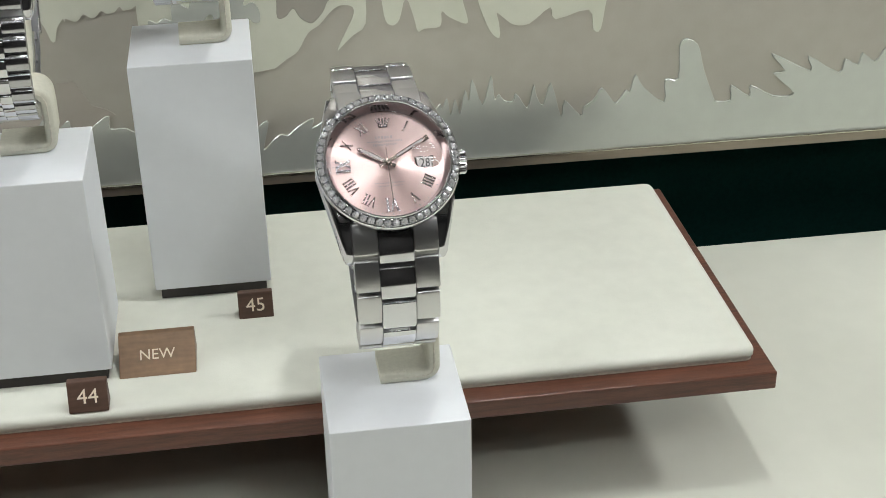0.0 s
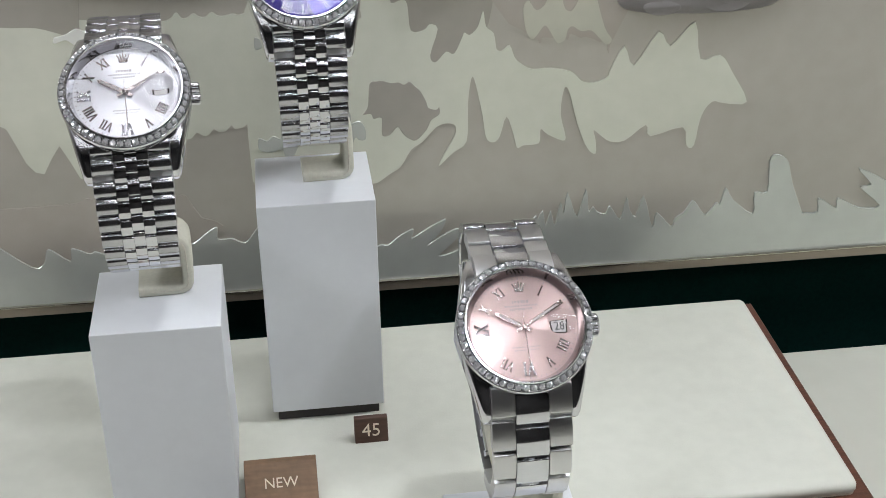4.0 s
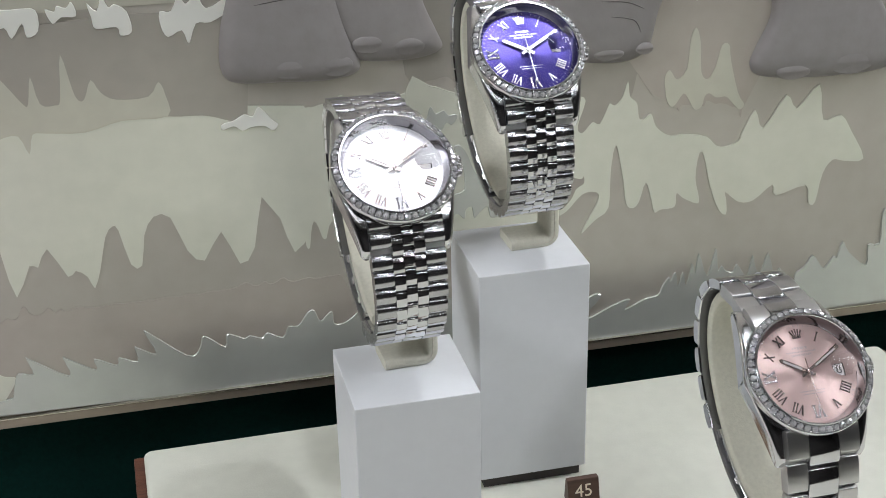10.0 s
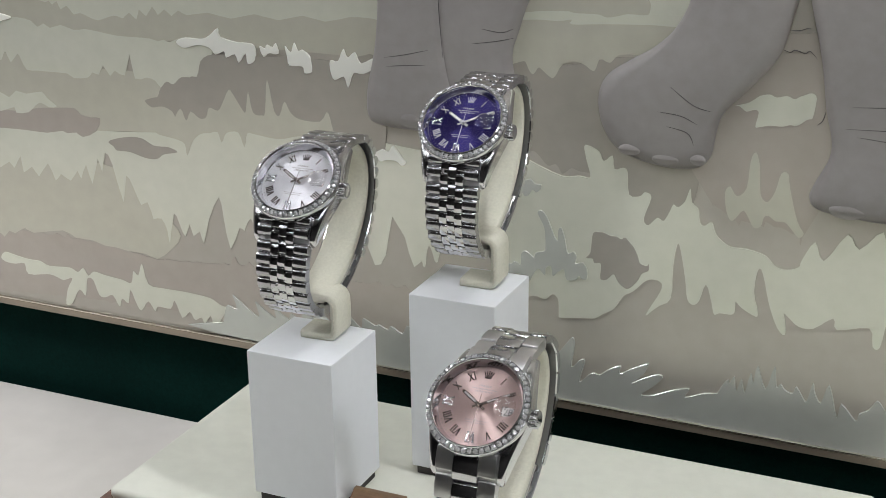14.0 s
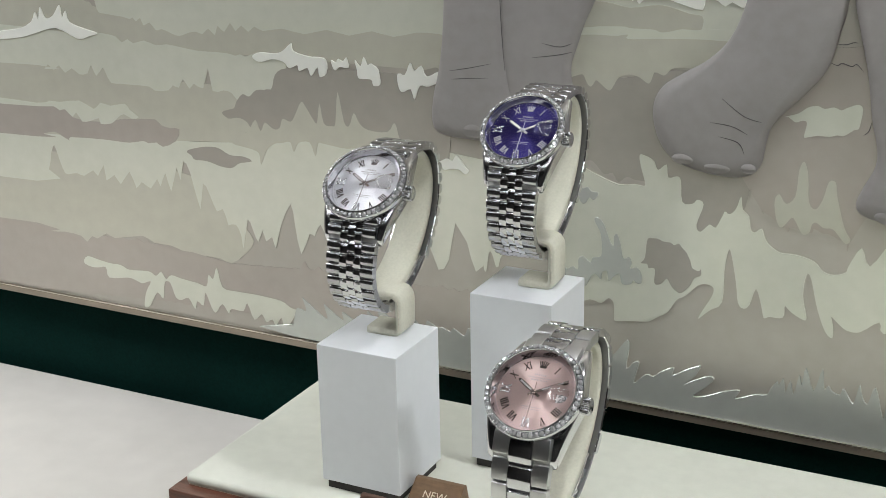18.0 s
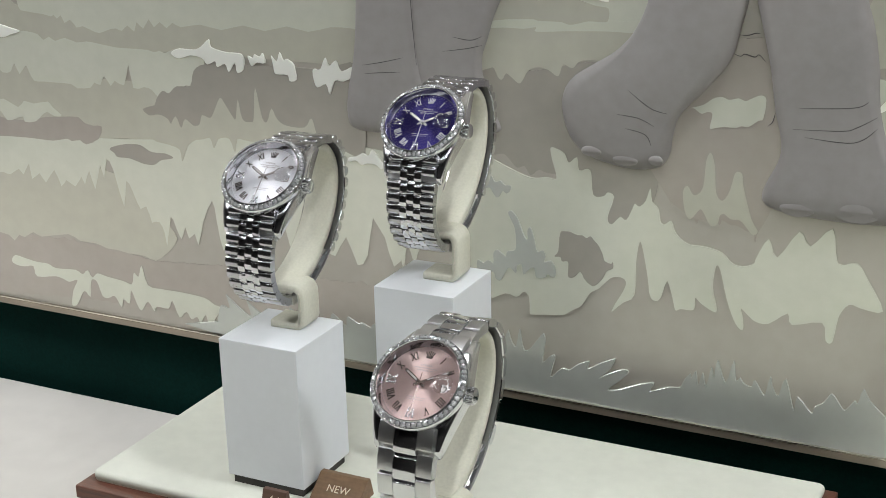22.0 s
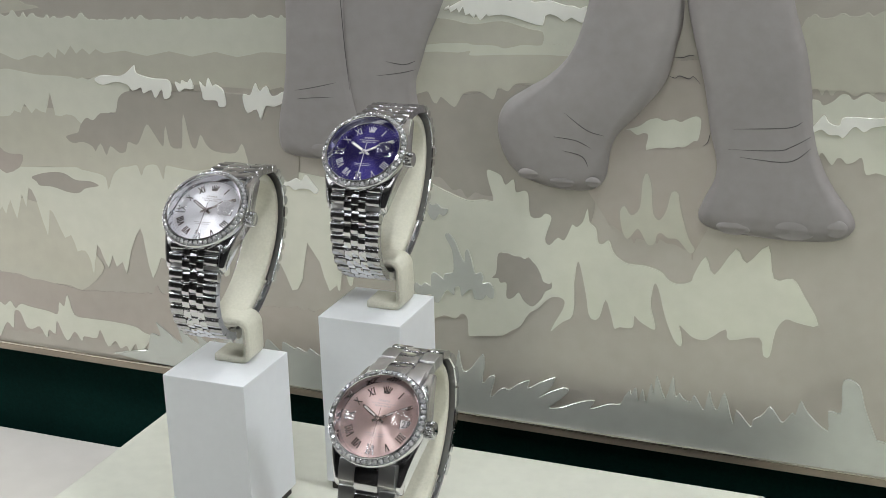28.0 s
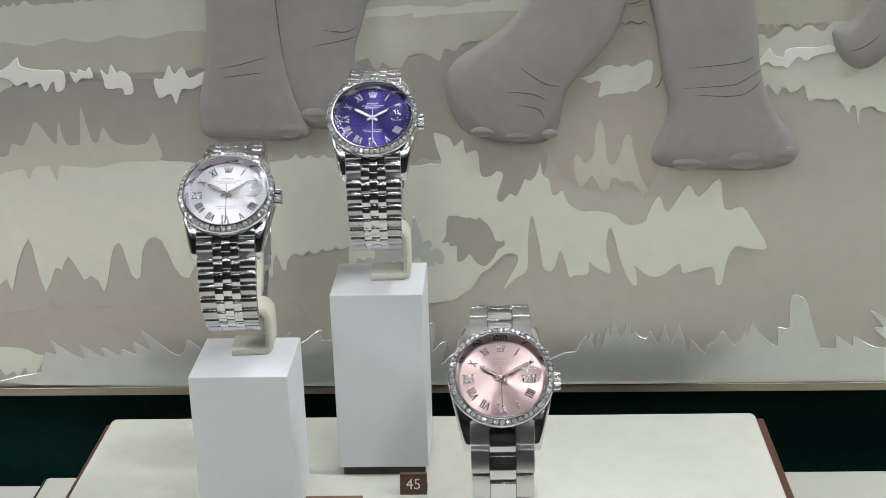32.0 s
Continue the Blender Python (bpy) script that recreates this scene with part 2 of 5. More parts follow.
M["crystal"] = crystal_material()
M["lens"] = material("magnifying_lens", (1.0, 1.0, 1.0), 0.0, 0.0, sockets={"Transmission Weight": 1.0, "IOR": 1.55})

# ---- mesh helpers ----
def mesh_of(name, bm, mat, smooth=False, angle=35):
    bm.normal_update()
    if smooth:
        lim = radians(angle)
        for f in bm.faces:
            f.smooth = True
        for e in bm.edges:
            e.smooth = len(e.link_faces) == 2 and e.calc_face_angle(0) < lim
    me = bpy.data.meshes.new(name)
    bm.to_mesh(me)
    bm.free()
    me.materials.append(mat)
    return me


def part(name, bm, mat, parent=None, label="", m=None, smooth=False, angle=35):
    """Links a bmesh, or a mesh that is shared, as one mesh object, under a parent."""
    me = bm if isinstance(bm, bpy.types.Mesh) else mesh_of(name, bm, mat, smooth, angle)
    ob = new(name, me)
    if parent:
        ob.parent = parent
    if m is not None:
        ob.matrix_basis = m
    if label:
        ob["label"] = label
    return ob


def box(x0, x1, y0, y1, z0, z1, bevel=0.0, segments=2, bm=None):
    bm = bm or bmesh.new()
    v = bmesh.ops.create_cube(bm, size=1)["verts"]
    for p in v:
        p.co = Vector(((x0 + x1) / 2 + p.co.x * (x1 - x0), (y0 + y1) / 2 + p.co.y * (y1 - y0), (z0 + z1) / 2 + p.co.z * (z1 - z0)))
    if bevel:
        edges = list({e for p in v for e in p.link_edges})
        bmesh.ops.bevel(bm, geom=edges, offset=bevel, segments=segments, profile=0.5, affect="EDGES")
    return bm


def lathe(profile, steps=64, bm=None, closed=True):
    """A ring or disc turned round z from (radius, z) pairs."""
    bm = bm or bmesh.new()
    rings = []
    for r, z in profile:
        if r < 1e-7:
            rings.append([bm.verts.new((0, 0, z))])
        else:
            rings.append([bm.verts.new((r * math.cos(2 * math.pi * k / steps), r * math.sin(2 * math.pi * k / steps), z)) for k in range(steps)])
    pairs = list(zip(rings, rings[1:])) + ([(rings[-1], rings[0])] if closed else [])
    for a, b in pairs:
        for k in range(steps):
            q = [a[k % len(a)], a[(k + 1) % len(a)], b[(k + 1) % len(b)], b[k % len(b)]]
            q = [w for i, w in enumerate(q) if w not in q[:i]]
            if len(q) > 2:
                try:
                    bm.faces.new(q)
                except ValueError:
                    pass
    bmesh.ops.recalc_face_normals(bm, faces=bm.faces)
    return bm


def prism(points, z0, z1, bm=None, bevel=0.0):
    """A flat shape in x and y, thickened from z0 to z1; bevel draws the top rim in."""
    bm = bm or bmesh.new()
    n = len(points)
    low = [bm.verts.new((x, y, z0)) for x, y in points]
    rim = [bm.verts.new((x, y, z1 - bevel)) for x, y in points]
    rows = [low, rim]
    if bevel:
        rows.append([bm.verts.new((x, y, z1)) for x, y in inset(points, bevel)])
    for a, b in zip(rows, rows[1:]):
        for k in range(n):
            bm.faces.new((a[k], a[(k + 1) % n], b[(k + 1) % n], b[k]))
    tris = tessellate([[Vector((v.co.x, v.co.y, 0)) for v in rows[-1]]])
    for tri in tris:
        try:
            bm.faces.new([rows[-1][i] for i in tri])
        except ValueError:
            pass
    bmesh.ops.recalc_face_normals(bm, faces=bm.faces)
    return bm


def inset(points, d):
    """The closed shape drawn in by d, point by point."""
    n = len(points)
    area = sum(points[k][0] * points[(k + 1) % n][1] - points[(k + 1) % n][0] * points[k][1] for k in range(n))
    s = 1 if area > 0 else -1
    out = []
    for k in range(n):
        a, b, c = Vector(points[k - 1]), Vector(points[k]), Vector(points[(k + 1) % n])
        u, w = (b - a).normalized(), (c - b).normalized()
        nrm = Vector((-(u.y + w.y), u.x + w.x)) * s
        nrm = nrm.normalized() if nrm.length > 1e-6 else Vector((-u.y, u.x)) * s
        out.append(tuple(b + nrm * d))
    return out


def spline(points, steps=6, closed=True):
    """Points on a smooth curve through the given ones."""
    out, n = [], len(points)
    for k in range(n if closed else n - 1):
        p = [Vector(points[(k + i) % n] if closed else points[min(max(k + i, 0), n - 1)]) for i in (-1, 0, 1, 2)]
        for j in range(steps):
            t = j / steps
            out.append(tuple(0.5 * (2 * p[1] + (p[2] - p[0]) * t + (2 * p[0] - 5 * p[1] + 4 * p[2] - p[3]) * t * t + (3 * p[1] - p[0] - 3 * p[2] + p[3]) * t ** 3)))
    if not closed:
        out.append(tuple(points[-1]))
    return out


def text_mesh(name, words, size, mat, depth=0.0001):
    cu = bpy.data.curves.new(name, "FONT")
    cu.body, cu.size, cu.align_x, cu.align_y, cu.extrude = words, size, "CENTER", "CENTER", depth
    cu.resolution_u = 4
    ob = bpy.data.objects.new(name, cu)
    scene.collection.objects.link(ob)
    bpy.context.view_layer.update()
    me = bpy.data.meshes.new_from_object(ob.evaluated_get(bpy.context.evaluated_depsgraph_get()))
    bpy.data.objects.remove(ob)
    me.materials.clear()
    me.materials.append(mat)
    return me


def tube(points, radius, sides=6, bm=None):
    """A round rod along 3D points, thinning to its ends."""
    bm = bm or bmesh.new()
    rings = []
    n = len(points)
    for k, p in enumerate(points):
        p = Vector(p)
        d = (Vector(points[min(k + 1, n - 1)]) - Vector(points[max(k - 1, 0)])).normalized()
        side = d.cross(Vector((0, 1, 0)))
        side = side.normalized() if side.length > 1e-6 else Vector((1, 0, 0))
        up = d.cross(side)
        r = radius * min(1, 0.25 + 2.5 * min(k, n - 1 - k) / max(n - 1, 1))
        rings.append([bm.verts.new(p + side * (r * math.cos(2 * math.pi * i / sides)) + up * (r * math.sin(2 * math.pi * i / sides))) for i in range(sides)])
    for a, b in zip(rings, rings[1:]):
        for i in range(sides):
            bm.faces.new((a[i], a[(i + 1) % sides], b[(i + 1) % sides], b[i]))
    bm.faces.new(rings[0])
    bm.faces.new(rings[-1])
    bmesh.ops.recalc_face_normals(bm, faces=bm.faces)
    return bm


def empty(name, m, label, category, group=""):
    ob = new(name)
    ob.empty_display_size = 0.01
    ob.matrix_basis = m
    return tagged(ob, label, category, group)

# ---- the large structure ----
def setting(name, bm, mat, label, category, smooth=False):
    return tagged(part(name, bm, mat, None, "", None, smooth), label, category, "", "structure")


setting("floor", box(-1.8, 1.8, -2.4, 0.6, -0.96, -0.90), M["store_floor"], "dark carpeted store floor below the showcase", "floor")
setting("wall_south", box(-1.8, 1.8, -2.4, -2.34, -0.90, 1.66), M["wall"], "dark store wall behind the camera", "wall")
setting("wall_west", box(-1.8, -1.74, -2.34, 0.54, -0.90, 1.66), M["wall"], "dark store side wall", "wall")
setting("wall_east", box(1.74, 1.8, -2.34, 0.54, -0.90, 1.66), M["wall"], "dark store side wall", "wall")
setting("wall_north", box(-1.8, 1.8, 0.54, 0.6, -0.90, 1.66), M["wall"], "dark store wall behind the showcase", "wall")
setting("ceiling", box(-1.8, 1.8, -2.4, 0.6, 1.66, 1.72), M["case_top"], "plain pale store ceiling", "ceiling")
setting("showcase_ceiling", box(-0.95, 0.95, -0.56, 0.2055, 0.62, 0.65), M["case_top"], "pale lining over the display showcase", "ceiling")
setting("showcase_side_west", box(-0.97, -0.95, -0.34, 0.23, -0.10, 0.63), M["case_top"], "pale side lining of the showcase", "wall")
setting("showcase_side_east", box(0.95, 0.97, -0.34, 0.23, -0.10, 0.63), M["case_top"], "pale side lining of the showcase", "wall")
setting("lower_wall", box(-0.95, 0.95, 0.206, 0.23, -0.20, -0.0116), M["green"], "dark green velvet wall under the relief panel", "wall")
setting("table_base", box(-0.95, 0.95, -0.49, 0.170, -0.60, -0.105), M["plinth"], "dark base below the display table", "base")
setting("side_table_top", box(-0.95, -0.10, -0.50, 0.198, -0.0846, -0.0646, 0.0012), M["table_side"], "warm grey lacquered side table top", "table top")
setting("table_top", box(-0.215, 0.95, -0.50, 0.176, -0.0640, -0.0480, 0.0015), M["table"], "cream lacquered display table top", "table top")

# added dark strip paints the shadow gap between the two table tops
setting("table_edge", box(-0.2162, -0.2150, -0.50, 0.176, -0.0640, -0.0490), M["plinth"], "dark strip standing in for the shadow gap at the cream table top's end", "trim")

# the raised tray: walnut board on a recessed foot, with a cream pad on it
tray = empty("display_tray", pose(0, 0, 0), "raised brown walnut tray above the cream table", "tray")
part("board", box(-0.1752, 0.1232, 0.0265, 0.1525, -0.0145, -0.0085, 0.0005, 2), M["wood"], tray, "brown stained walnut board")
part("foot", box(-0.150, 0.100, 0.088, 0.145, -0.0480, -0.0145), M["wood_dark"], tray, "dark brown recessed foot")


def pad_mesh(grow, levels):
    """Rounded plate layers; levels: (inset, z) from the underside to the top."""
    x0, x1, y0, y1, r = -0.1715 - grow, 0.1187 + grow, 0.0335 - grow, 0.1498 + grow, 0.003 + grow
    outline = []
    for cx, cy, a in ((x1 - r, y1 - r, 0), (x0 + r, y1 - r, 90), (x0 + r, y0 + r, 180), (x1 - r, y0 + r, 270)):
        for k in range(6):
            t = radians(a + 18 * k)
            outline.append((cx + r * math.cos(t), cy + r * math.sin(t)))
    bm = bmesh.new()
    rows = []
    for d, z in levels:
        rows.append([bm.verts.new((x, y, z)) for x, y in (inset(outline, d) if d else outline)])
    n = len(outline)
    for a, b in zip(rows, rows[1:]):
        for k in range(n):
            bm.faces.new((a[k], a[(k + 1) % n], b[(k + 1) % n], b[k]))
    bm.faces.new(rows[-1])
    bm.faces.new(rows[0][::-1])
    bmesh.ops.recalc_face_normals(bm, faces=bm.faces)
    return bm


pad = empty("display_pad", pose(0, 0, -0.0085), "cream leatherette pad with rounded rims on the tray", "pad")
at_pad = pose(0, 0, 0.0085)
part("cushion", pad_mesh(0.0, ((0.0004, -0.0076), (0.0, -0.0070), (0.0, -0.0056), (0.0003, -0.0048), (0.0010, -0.0042), (0.0020, -0.0040))), M["pad"], pad, "cream leatherette cushion", at_pad, True, 50)
part("base_board", pad_mesh(-0.0005, ((0.0, -0.0085), (0.0, -0.0076))), M["pad_line"], pad, "thin stitched base under the cushion", at_pad)


# ---- pedestals ----
def pedestal(x, y, z0, z1, width, label, plinth):
    ob = empty("pedestal", pose(x, y, z0), label, "pedestal", "white watch pedestals")
    w = width / 2
    part("block", box(-w, w, -w, w, plinth, z1 - z0, 0.0003, 2), M["white"], ob)
    # near-black colour stands for the shadow gap under the block
    part("plinth", box(-w + 0.0016, w - 0.0016, -w + 0.0016, w - 0.0016, 0, plinth), M["plinth"], ob, "recessed plinth, dark to stand for the shadow gap")
    return ob


TOP_44, TOP_45, TOP_46 = 0.0618, 0.0764, 0.0127
pedestal(-0.0915, 0.0679, -0.0040, TOP_44, 0.0372, "white lacquered pedestal of middle height on the pad", 0.0040)
pedestal(-0.0429, 0.1121, -0.0040, TOP_45, 0.0370, "tallest white lacquered pedestal on the pad", 0.0040)
pedestal(0.0055, 0.0076, -0.0480, TOP_46, 0.0372, "low-standing white lacquered pedestal in front of the tray", 0.0040)


# ---- labels ----
def wedge_label(x0, x1, y0, y1, y2, z1, words, size, body, label):
    """A block with a sloping face from (y0, bottom) to (y1, z1), running back to y2."""
    ob = empty("number_label" if words.isdigit() else "word_label", pose((x0 + x1) / 2, y0, -0.0040), label, "label", "small brown labels")
    h, w = z1 + 0.0040, (x1 - x0) / 2
    bm = bmesh.new()
    side = [(0, 0), (y1 - y0, h), (y1 - y0 + 0.0022, h), (y2 - y0, 0)]
    a = [bm.verts.new((-w, y, z)) for y, z in side]
    b = [bm.verts.new((w, y, z)) for y, z in side]
    bm.faces.new(a)
    bm.faces.new(b[::-1])
    for k in range(4):
        bm.faces.new((a[k], b[k], b[(k + 1) % 4], a[(k + 1) % 4]))
    bmesh.ops.recalc_face_normals(bm, faces=bm.faces)
    bmesh.ops.bevel(bm, geom=list(bm.edges), offset=0.00025, segments=2, profile=0.5, affect="EDGES")
    part("block", bm, body, ob)
    tilt = math.degrees(math.atan2(h, y1 - y0))
    lift = 0.00006
    n = Vector((0, -math.sin(radians(tilt)), math.cos(radians(tilt))))
    m = Matrix.Translation(Vector((0, (y1 - y0) / 2, h / 2)) + n * lift) @ pose(0, 0, 0, tilt, 0, 0)
    part("lettering", text_mesh("lettering", words, size, M["print"], 0.00005), None, ob, "pale gold printed " + ("number" if words.isdigit() else "word"), m)
    return ob


wedge_label(-0.0845, -0.0733, 0.0340, 0.0368, 0.0400, 0.0048, "44", 0.0062, M["label"], "dark brown wooden label with the number 44")
wedge_label(-0.0354, -0.0245, 0.0775, 0.0796, 0.0830, 0.0042, "45", 0.0062, M["label"], "dark brown wooden label with the number 45")
wedge_label(-0.0712, -0.0487, 0.0496, 0.0602, 0.0650, 0.0045, "NEW", 0.0046, M["label_new"], "bronze brown sloping label with the word NEW")

# ---- the relief panel behind: savanna layers and an elephant's legs ----
FACE = 0.1945  # the panel's front
panel = setting("relief_panel", box(-0.95, 0.95, FACE, 0.2055, -0.0115, 0.60), M["sand"], "taupe moulded relief panel with grass layers and elephant legs", "relief panel")
trim = setting("panel_trim", box(-0.95, 0.95, FACE - 0.0016, FACE + 0.0110, -0.0138, -0.0093, 0.0004), M["trim"], "thin bronze trim along the panel's lower edge", "trim")
trim.rotation_euler = (0, radians(0.26), 0)
# added bright strip that draws the highlight along the trim's top
part("lip", box(-0.95, 0.95, FACE - 0.0024, FACE - 0.0004, -0.0096, -0.0090, 0.00015), M["lip"], trim, "thin bright strip standing in for the trim's highlight")
UPRIGHT = Matrix(((1, 0, 0, 0), (0, 0, -1, FACE), (0, 1, 0, 0), (0, 0, 0, 1)))
rng = random.Random(7)


def spiked(points, tooth, amp, up=1, sharp=0.6, lean=0.0):
    """The open line through points (mm), with uneven blades of about tooth wide and amp high standing on it."""
    line = [Vector(p) for p in points]
    out = []
    seed = rng.uniform(0, 50)
    for a, b in zip(line, line[1:]):
        length = (b - a).length
        way = (b - a) / length
        run = 0.0
        while run < length - 0.3:
            step = min(length - run, tooth * 0.80 * rng.uniform(0.4, 1.6))
            p, d = a + way * run, way * step
            swell = noise.noise(Vector((p.x * 0.045 + seed, p.y * 0.045, seed)))
            h = min(amp * max(0.08, 0.5 + 1.6 * swell) * rng.uniform(0.25, 1.2) * (1.6 if rng.random() < 0.07 else 1.0), step * 2.6)
            tip = rng.uniform(0.35, 0.65)
            out.append(tuple(p + Vector((0, up * 0.18 * amp * swell))))
            out.append(tuple(p + d * (tip - 0.24) + Vector((lean * h * 0.6, up * h * (0.30 + 0.2 * sharp)))))
            out.append(tuple(p + d * (tip - 0.09) + Vector((lean * h, up * h * 0.96))))
            out.append(tuple(p + d * (tip + 0.10) + Vector((lean * h, up * h))))
            out.append(tuple(p + d * (tip + 0.24) + Vector((lean * h * 0.7, up * h * (0.50 - 0.25 * sharp)))))
            run += step
    out.append(tuple(line[-1]))
    return out


LAYERS = itertools.count()


def relief(name, outline, mat, height, label="", smooth_steps=2):
    height += 0.004 * next(LAYERS)  # no two layers end in one plane
    pts = [(x * 0.001, z * 0.001) for x, z in (spline(outline, smooth_steps) if smooth_steps > 1 else outline)]
    clean = [p for k, p in enumerate(pts) if (Vector(p) - Vector(pts[k - 1])).length > 1e-5]
    ob = part(name, prism(clean, 0.0, height * 0.001, None, 0.0 if height < 0.80 else 0.00010), mat, panel, label, UPRIGHT, False)
    return ob


def band(name, top, bottom, mat, height, tooth=5.0, amp=4.0, tooth_low=5.0, amp_low=2.5, label="", lean=0.0):
    """A layer with blades along its top line, left to right, and drips along its bottom line."""
    ends = []
    for k in (0, -1):
        (ax, az), (bx, bz) = top[k], bottom[k]
        if abs(ax) < 590:
            side = -1 if k == 0 else 1
            ends.append([(max(ax * side, bx * side) * side + side * 5, az * 0.65 + bz * 0.35), (max(ax * side, bx * side) * side + side * 13, (az + bz) / 2)])
        else:
            ends.append([])
    up = spiked(top, tooth, amp, 1, 0.6, lean) if amp else top
    low = spiked(bottom, tooth_low, amp_low, -1, 0.5) if amp_low else bottom
    return relief(name, ends[0][::-1] + up + ends[1] + low[::-1], mat, height, label)


# far horizontal layers
band("grass_layer", [(-600, 190), (-392, 186), (-345, 182), (-276, 185)], [(-600, 178), (-392, 173), (-345, 172), (-290, 176)], M["mid"], 0.30, 9, 3, 8, 2, "beige grass layer")
DUSK_LOW = [(-376, 149), (-356, 149), (-335, 151), (-329, 151), (-322, 150), (-318, 147), (-314, 149), (-310, 147), (-303, 149), (-295, 147), (-288, 148), (-278, 147), (-269, 146), (-260, 146), (-249, 146), (-244, 145), (-241, 146), (-238, 145), (-235, 146)]
relief("grass_layer", spiked([(-600, 176), (-392, 172), (-345, 170), (-330, 163), (-315, 164), (-208, 166), (-60, 168)], 9, 4) + [(-60, 148), (-178, 146)] + DUSK_LOW[::-1] + [(-600, 148)], M["mid"], 0.36, "beige grass layer")
CREST = [(-333, 164), (-329, 162), (-316, 161), (-311, 160), (-309, 161), (-307, 159), (-304, 161), (-302, 157), (-298, 159), (-294, 155), (-290, 156), (-284, 154), (-279, 153), (-273, 155), (-268, 156), (-264, 155), (-260, 158), (-256, 155), (-254, 160), (-250, 157), (-246, 162), (-243, 158), (-239, 161), (-235, 158), (-231, 161), (-226, 159), (-214, 161), (-201, 159), (-188, 162), (-175, 160), (-162, 163), (-150, 161), (-137, 164), (-125, 164)]
relief("grass_layer", spiked([(-335, 176), (-276, 175), (-223, 176), (-179, 178), (-121, 181)], 8, 4) + [(-110, 163)] + CREST[::-1], M["pale"], 0.42, "pale sage grass layer", 2)
MEADOW_LOW = [(-379, 130), (-375, 128), (-372, 131), (-368, 128), (-364, 131), (-360, 127), (-355, 130), (-350, 127), (-344, 128), (-341, 133), (-338, 127), (-333, 132), (-331, 129), (-328, 124), (-321, 124), (-313, 124), (-302, 124), (-298, 122), (-289, 123), (-286, 126), (-282, 125), (-279, 130), (-275, 125), (-272, 128), (-266, 126), (-262, 137), (-260, 125), (-253, 126), (-248, 125), (-244, 121)]
MEADOW_END = [(-241, 124), (-237, 124), (-233, 127), (-230, 126), (-226, 129), (-223, 129), (-221, 134), (-218, 138), (-216, 136), (-213, 142), (-213, 146), (-222, 146)]
relief("grass_layer", [(-600, 152), (-376, 151)] + DUSK_LOW[1:] + [(-229, 148)] + MEADOW_END[::-1] + MEADOW_LOW[::-1] + [(-600, 128)], M["pale"], 0.44, "pale sage grass layer", 2)
relief("grass_layer", [(-600, 132), (-379, 134), (-300, 128), (-240, 128), (-232, 112), (-229, 96)] + [(-229, 96), (-232, 87), (-235, 90), (-238, 97), (-243, 95), (-249, 98), (-252, 96), (-255, 97), (-268, 97), (-285, 95), (-310, 92), (-339, 89), (-361, 88), (-386, 88)] + [(-600, 87)], M["mid"], 0.34, "beige grass layer", 2)
relief("grass_layer", [(-600, 106)] + [(-383, 107), (-371, 107), (-363, 106), (-358, 102), (-351, 101), (-338, 101), (-323, 104), (-312, 105), (-300, 106), (-296, 103), (-290, 102), (-284, 102), (-287, 95), (-296, 91), (-300, 93), (-306, 92), (-309, 93), (-319, 91), (-329, 91), (-339, 91), (-361, 90), (-362, 88), (-367, 90), (-373, 92), (-381, 90), (-386, 88)] + [(-600, 86)], M["rose"], 0.47, "rose taupe layer", 2)
relief("grass_layer", [(-430, 109)] + [(-383, 108), (-374, 110), (-366, 110), (-352, 112), (-342, 108), (-337, 112), (-330, 111), (-320, 113), (-317, 110), (-311, 106)] + [(-316, 105), (-321, 107), (-325, 105), (-330, 101), (-338, 100), (-339, 103), (-345, 101), (-351, 100), (-355, 105), (-358, 102), (-363, 106), (-367, 105), (-371, 107), (-383, 106)] + [(-430, 105)], M["pale"], 0.56, "pale highlight on the grass", 2)
# the wide pale layer with hanging drips
DRIPS_A = [(-390, 61), (-380, 69), (-377, 79), (-374, 84), (-371, 75), (-368, 68), (-364, 68), (-359, 69), (-354, 68), (-347, 72), (-344, 69), (-339, 76), (-338, 67), (-332, 71), (-328, 66), (-321, 74), (-317, 65), (-313, 69), (-307, 66), (-302, 72), (-300, 68), (-296, 76), (-293, 66), (-288, 80), (-286, 73), (-283, 84), (-279, 78), (-274, 58), (-271, 73), (-267, 67), (-263, 58), (-259, 60), (-256, 51)]
DRIPS_B = [(-256, 51), (-251, 52), (-248, 46), (-247, 39), (-243, 56), (-240, 50), (-237, 44), (-234, 51), (-232, 45), (-228, 48), (-226, 42), (-222, 55), (-215, 68), (-213, 57), (-210, 41), (-204, 53), (-201, 52), (-197, 59), (-191, 47)]
DRIPS_C = [(-188, 49), (-184, 46), (-182, 41), (-179, 49), (-176, 61), (-173, 65), (-171, 63), (-168, 49), (-164, 48), (-162, 60), (-158, 67), (-152, 66), (-147, 52), (-141, 47), (-134, 58), (-128, 44), (-122, 50), (-118, 70), (-112, 62), (-107, 46), (-100, 60)]
relief("grass_layer", [(-600, 88), (-386, 90), (-310, 94), (-238, 99), (-200, 107), (-100, 104)] + DRIPS_C[::-1] + DRIPS_B[::-1] + DRIPS_A[::-1] + [(-600, 62)], M["pale"], 0.40, "pale sage layer with hanging drips", 2)
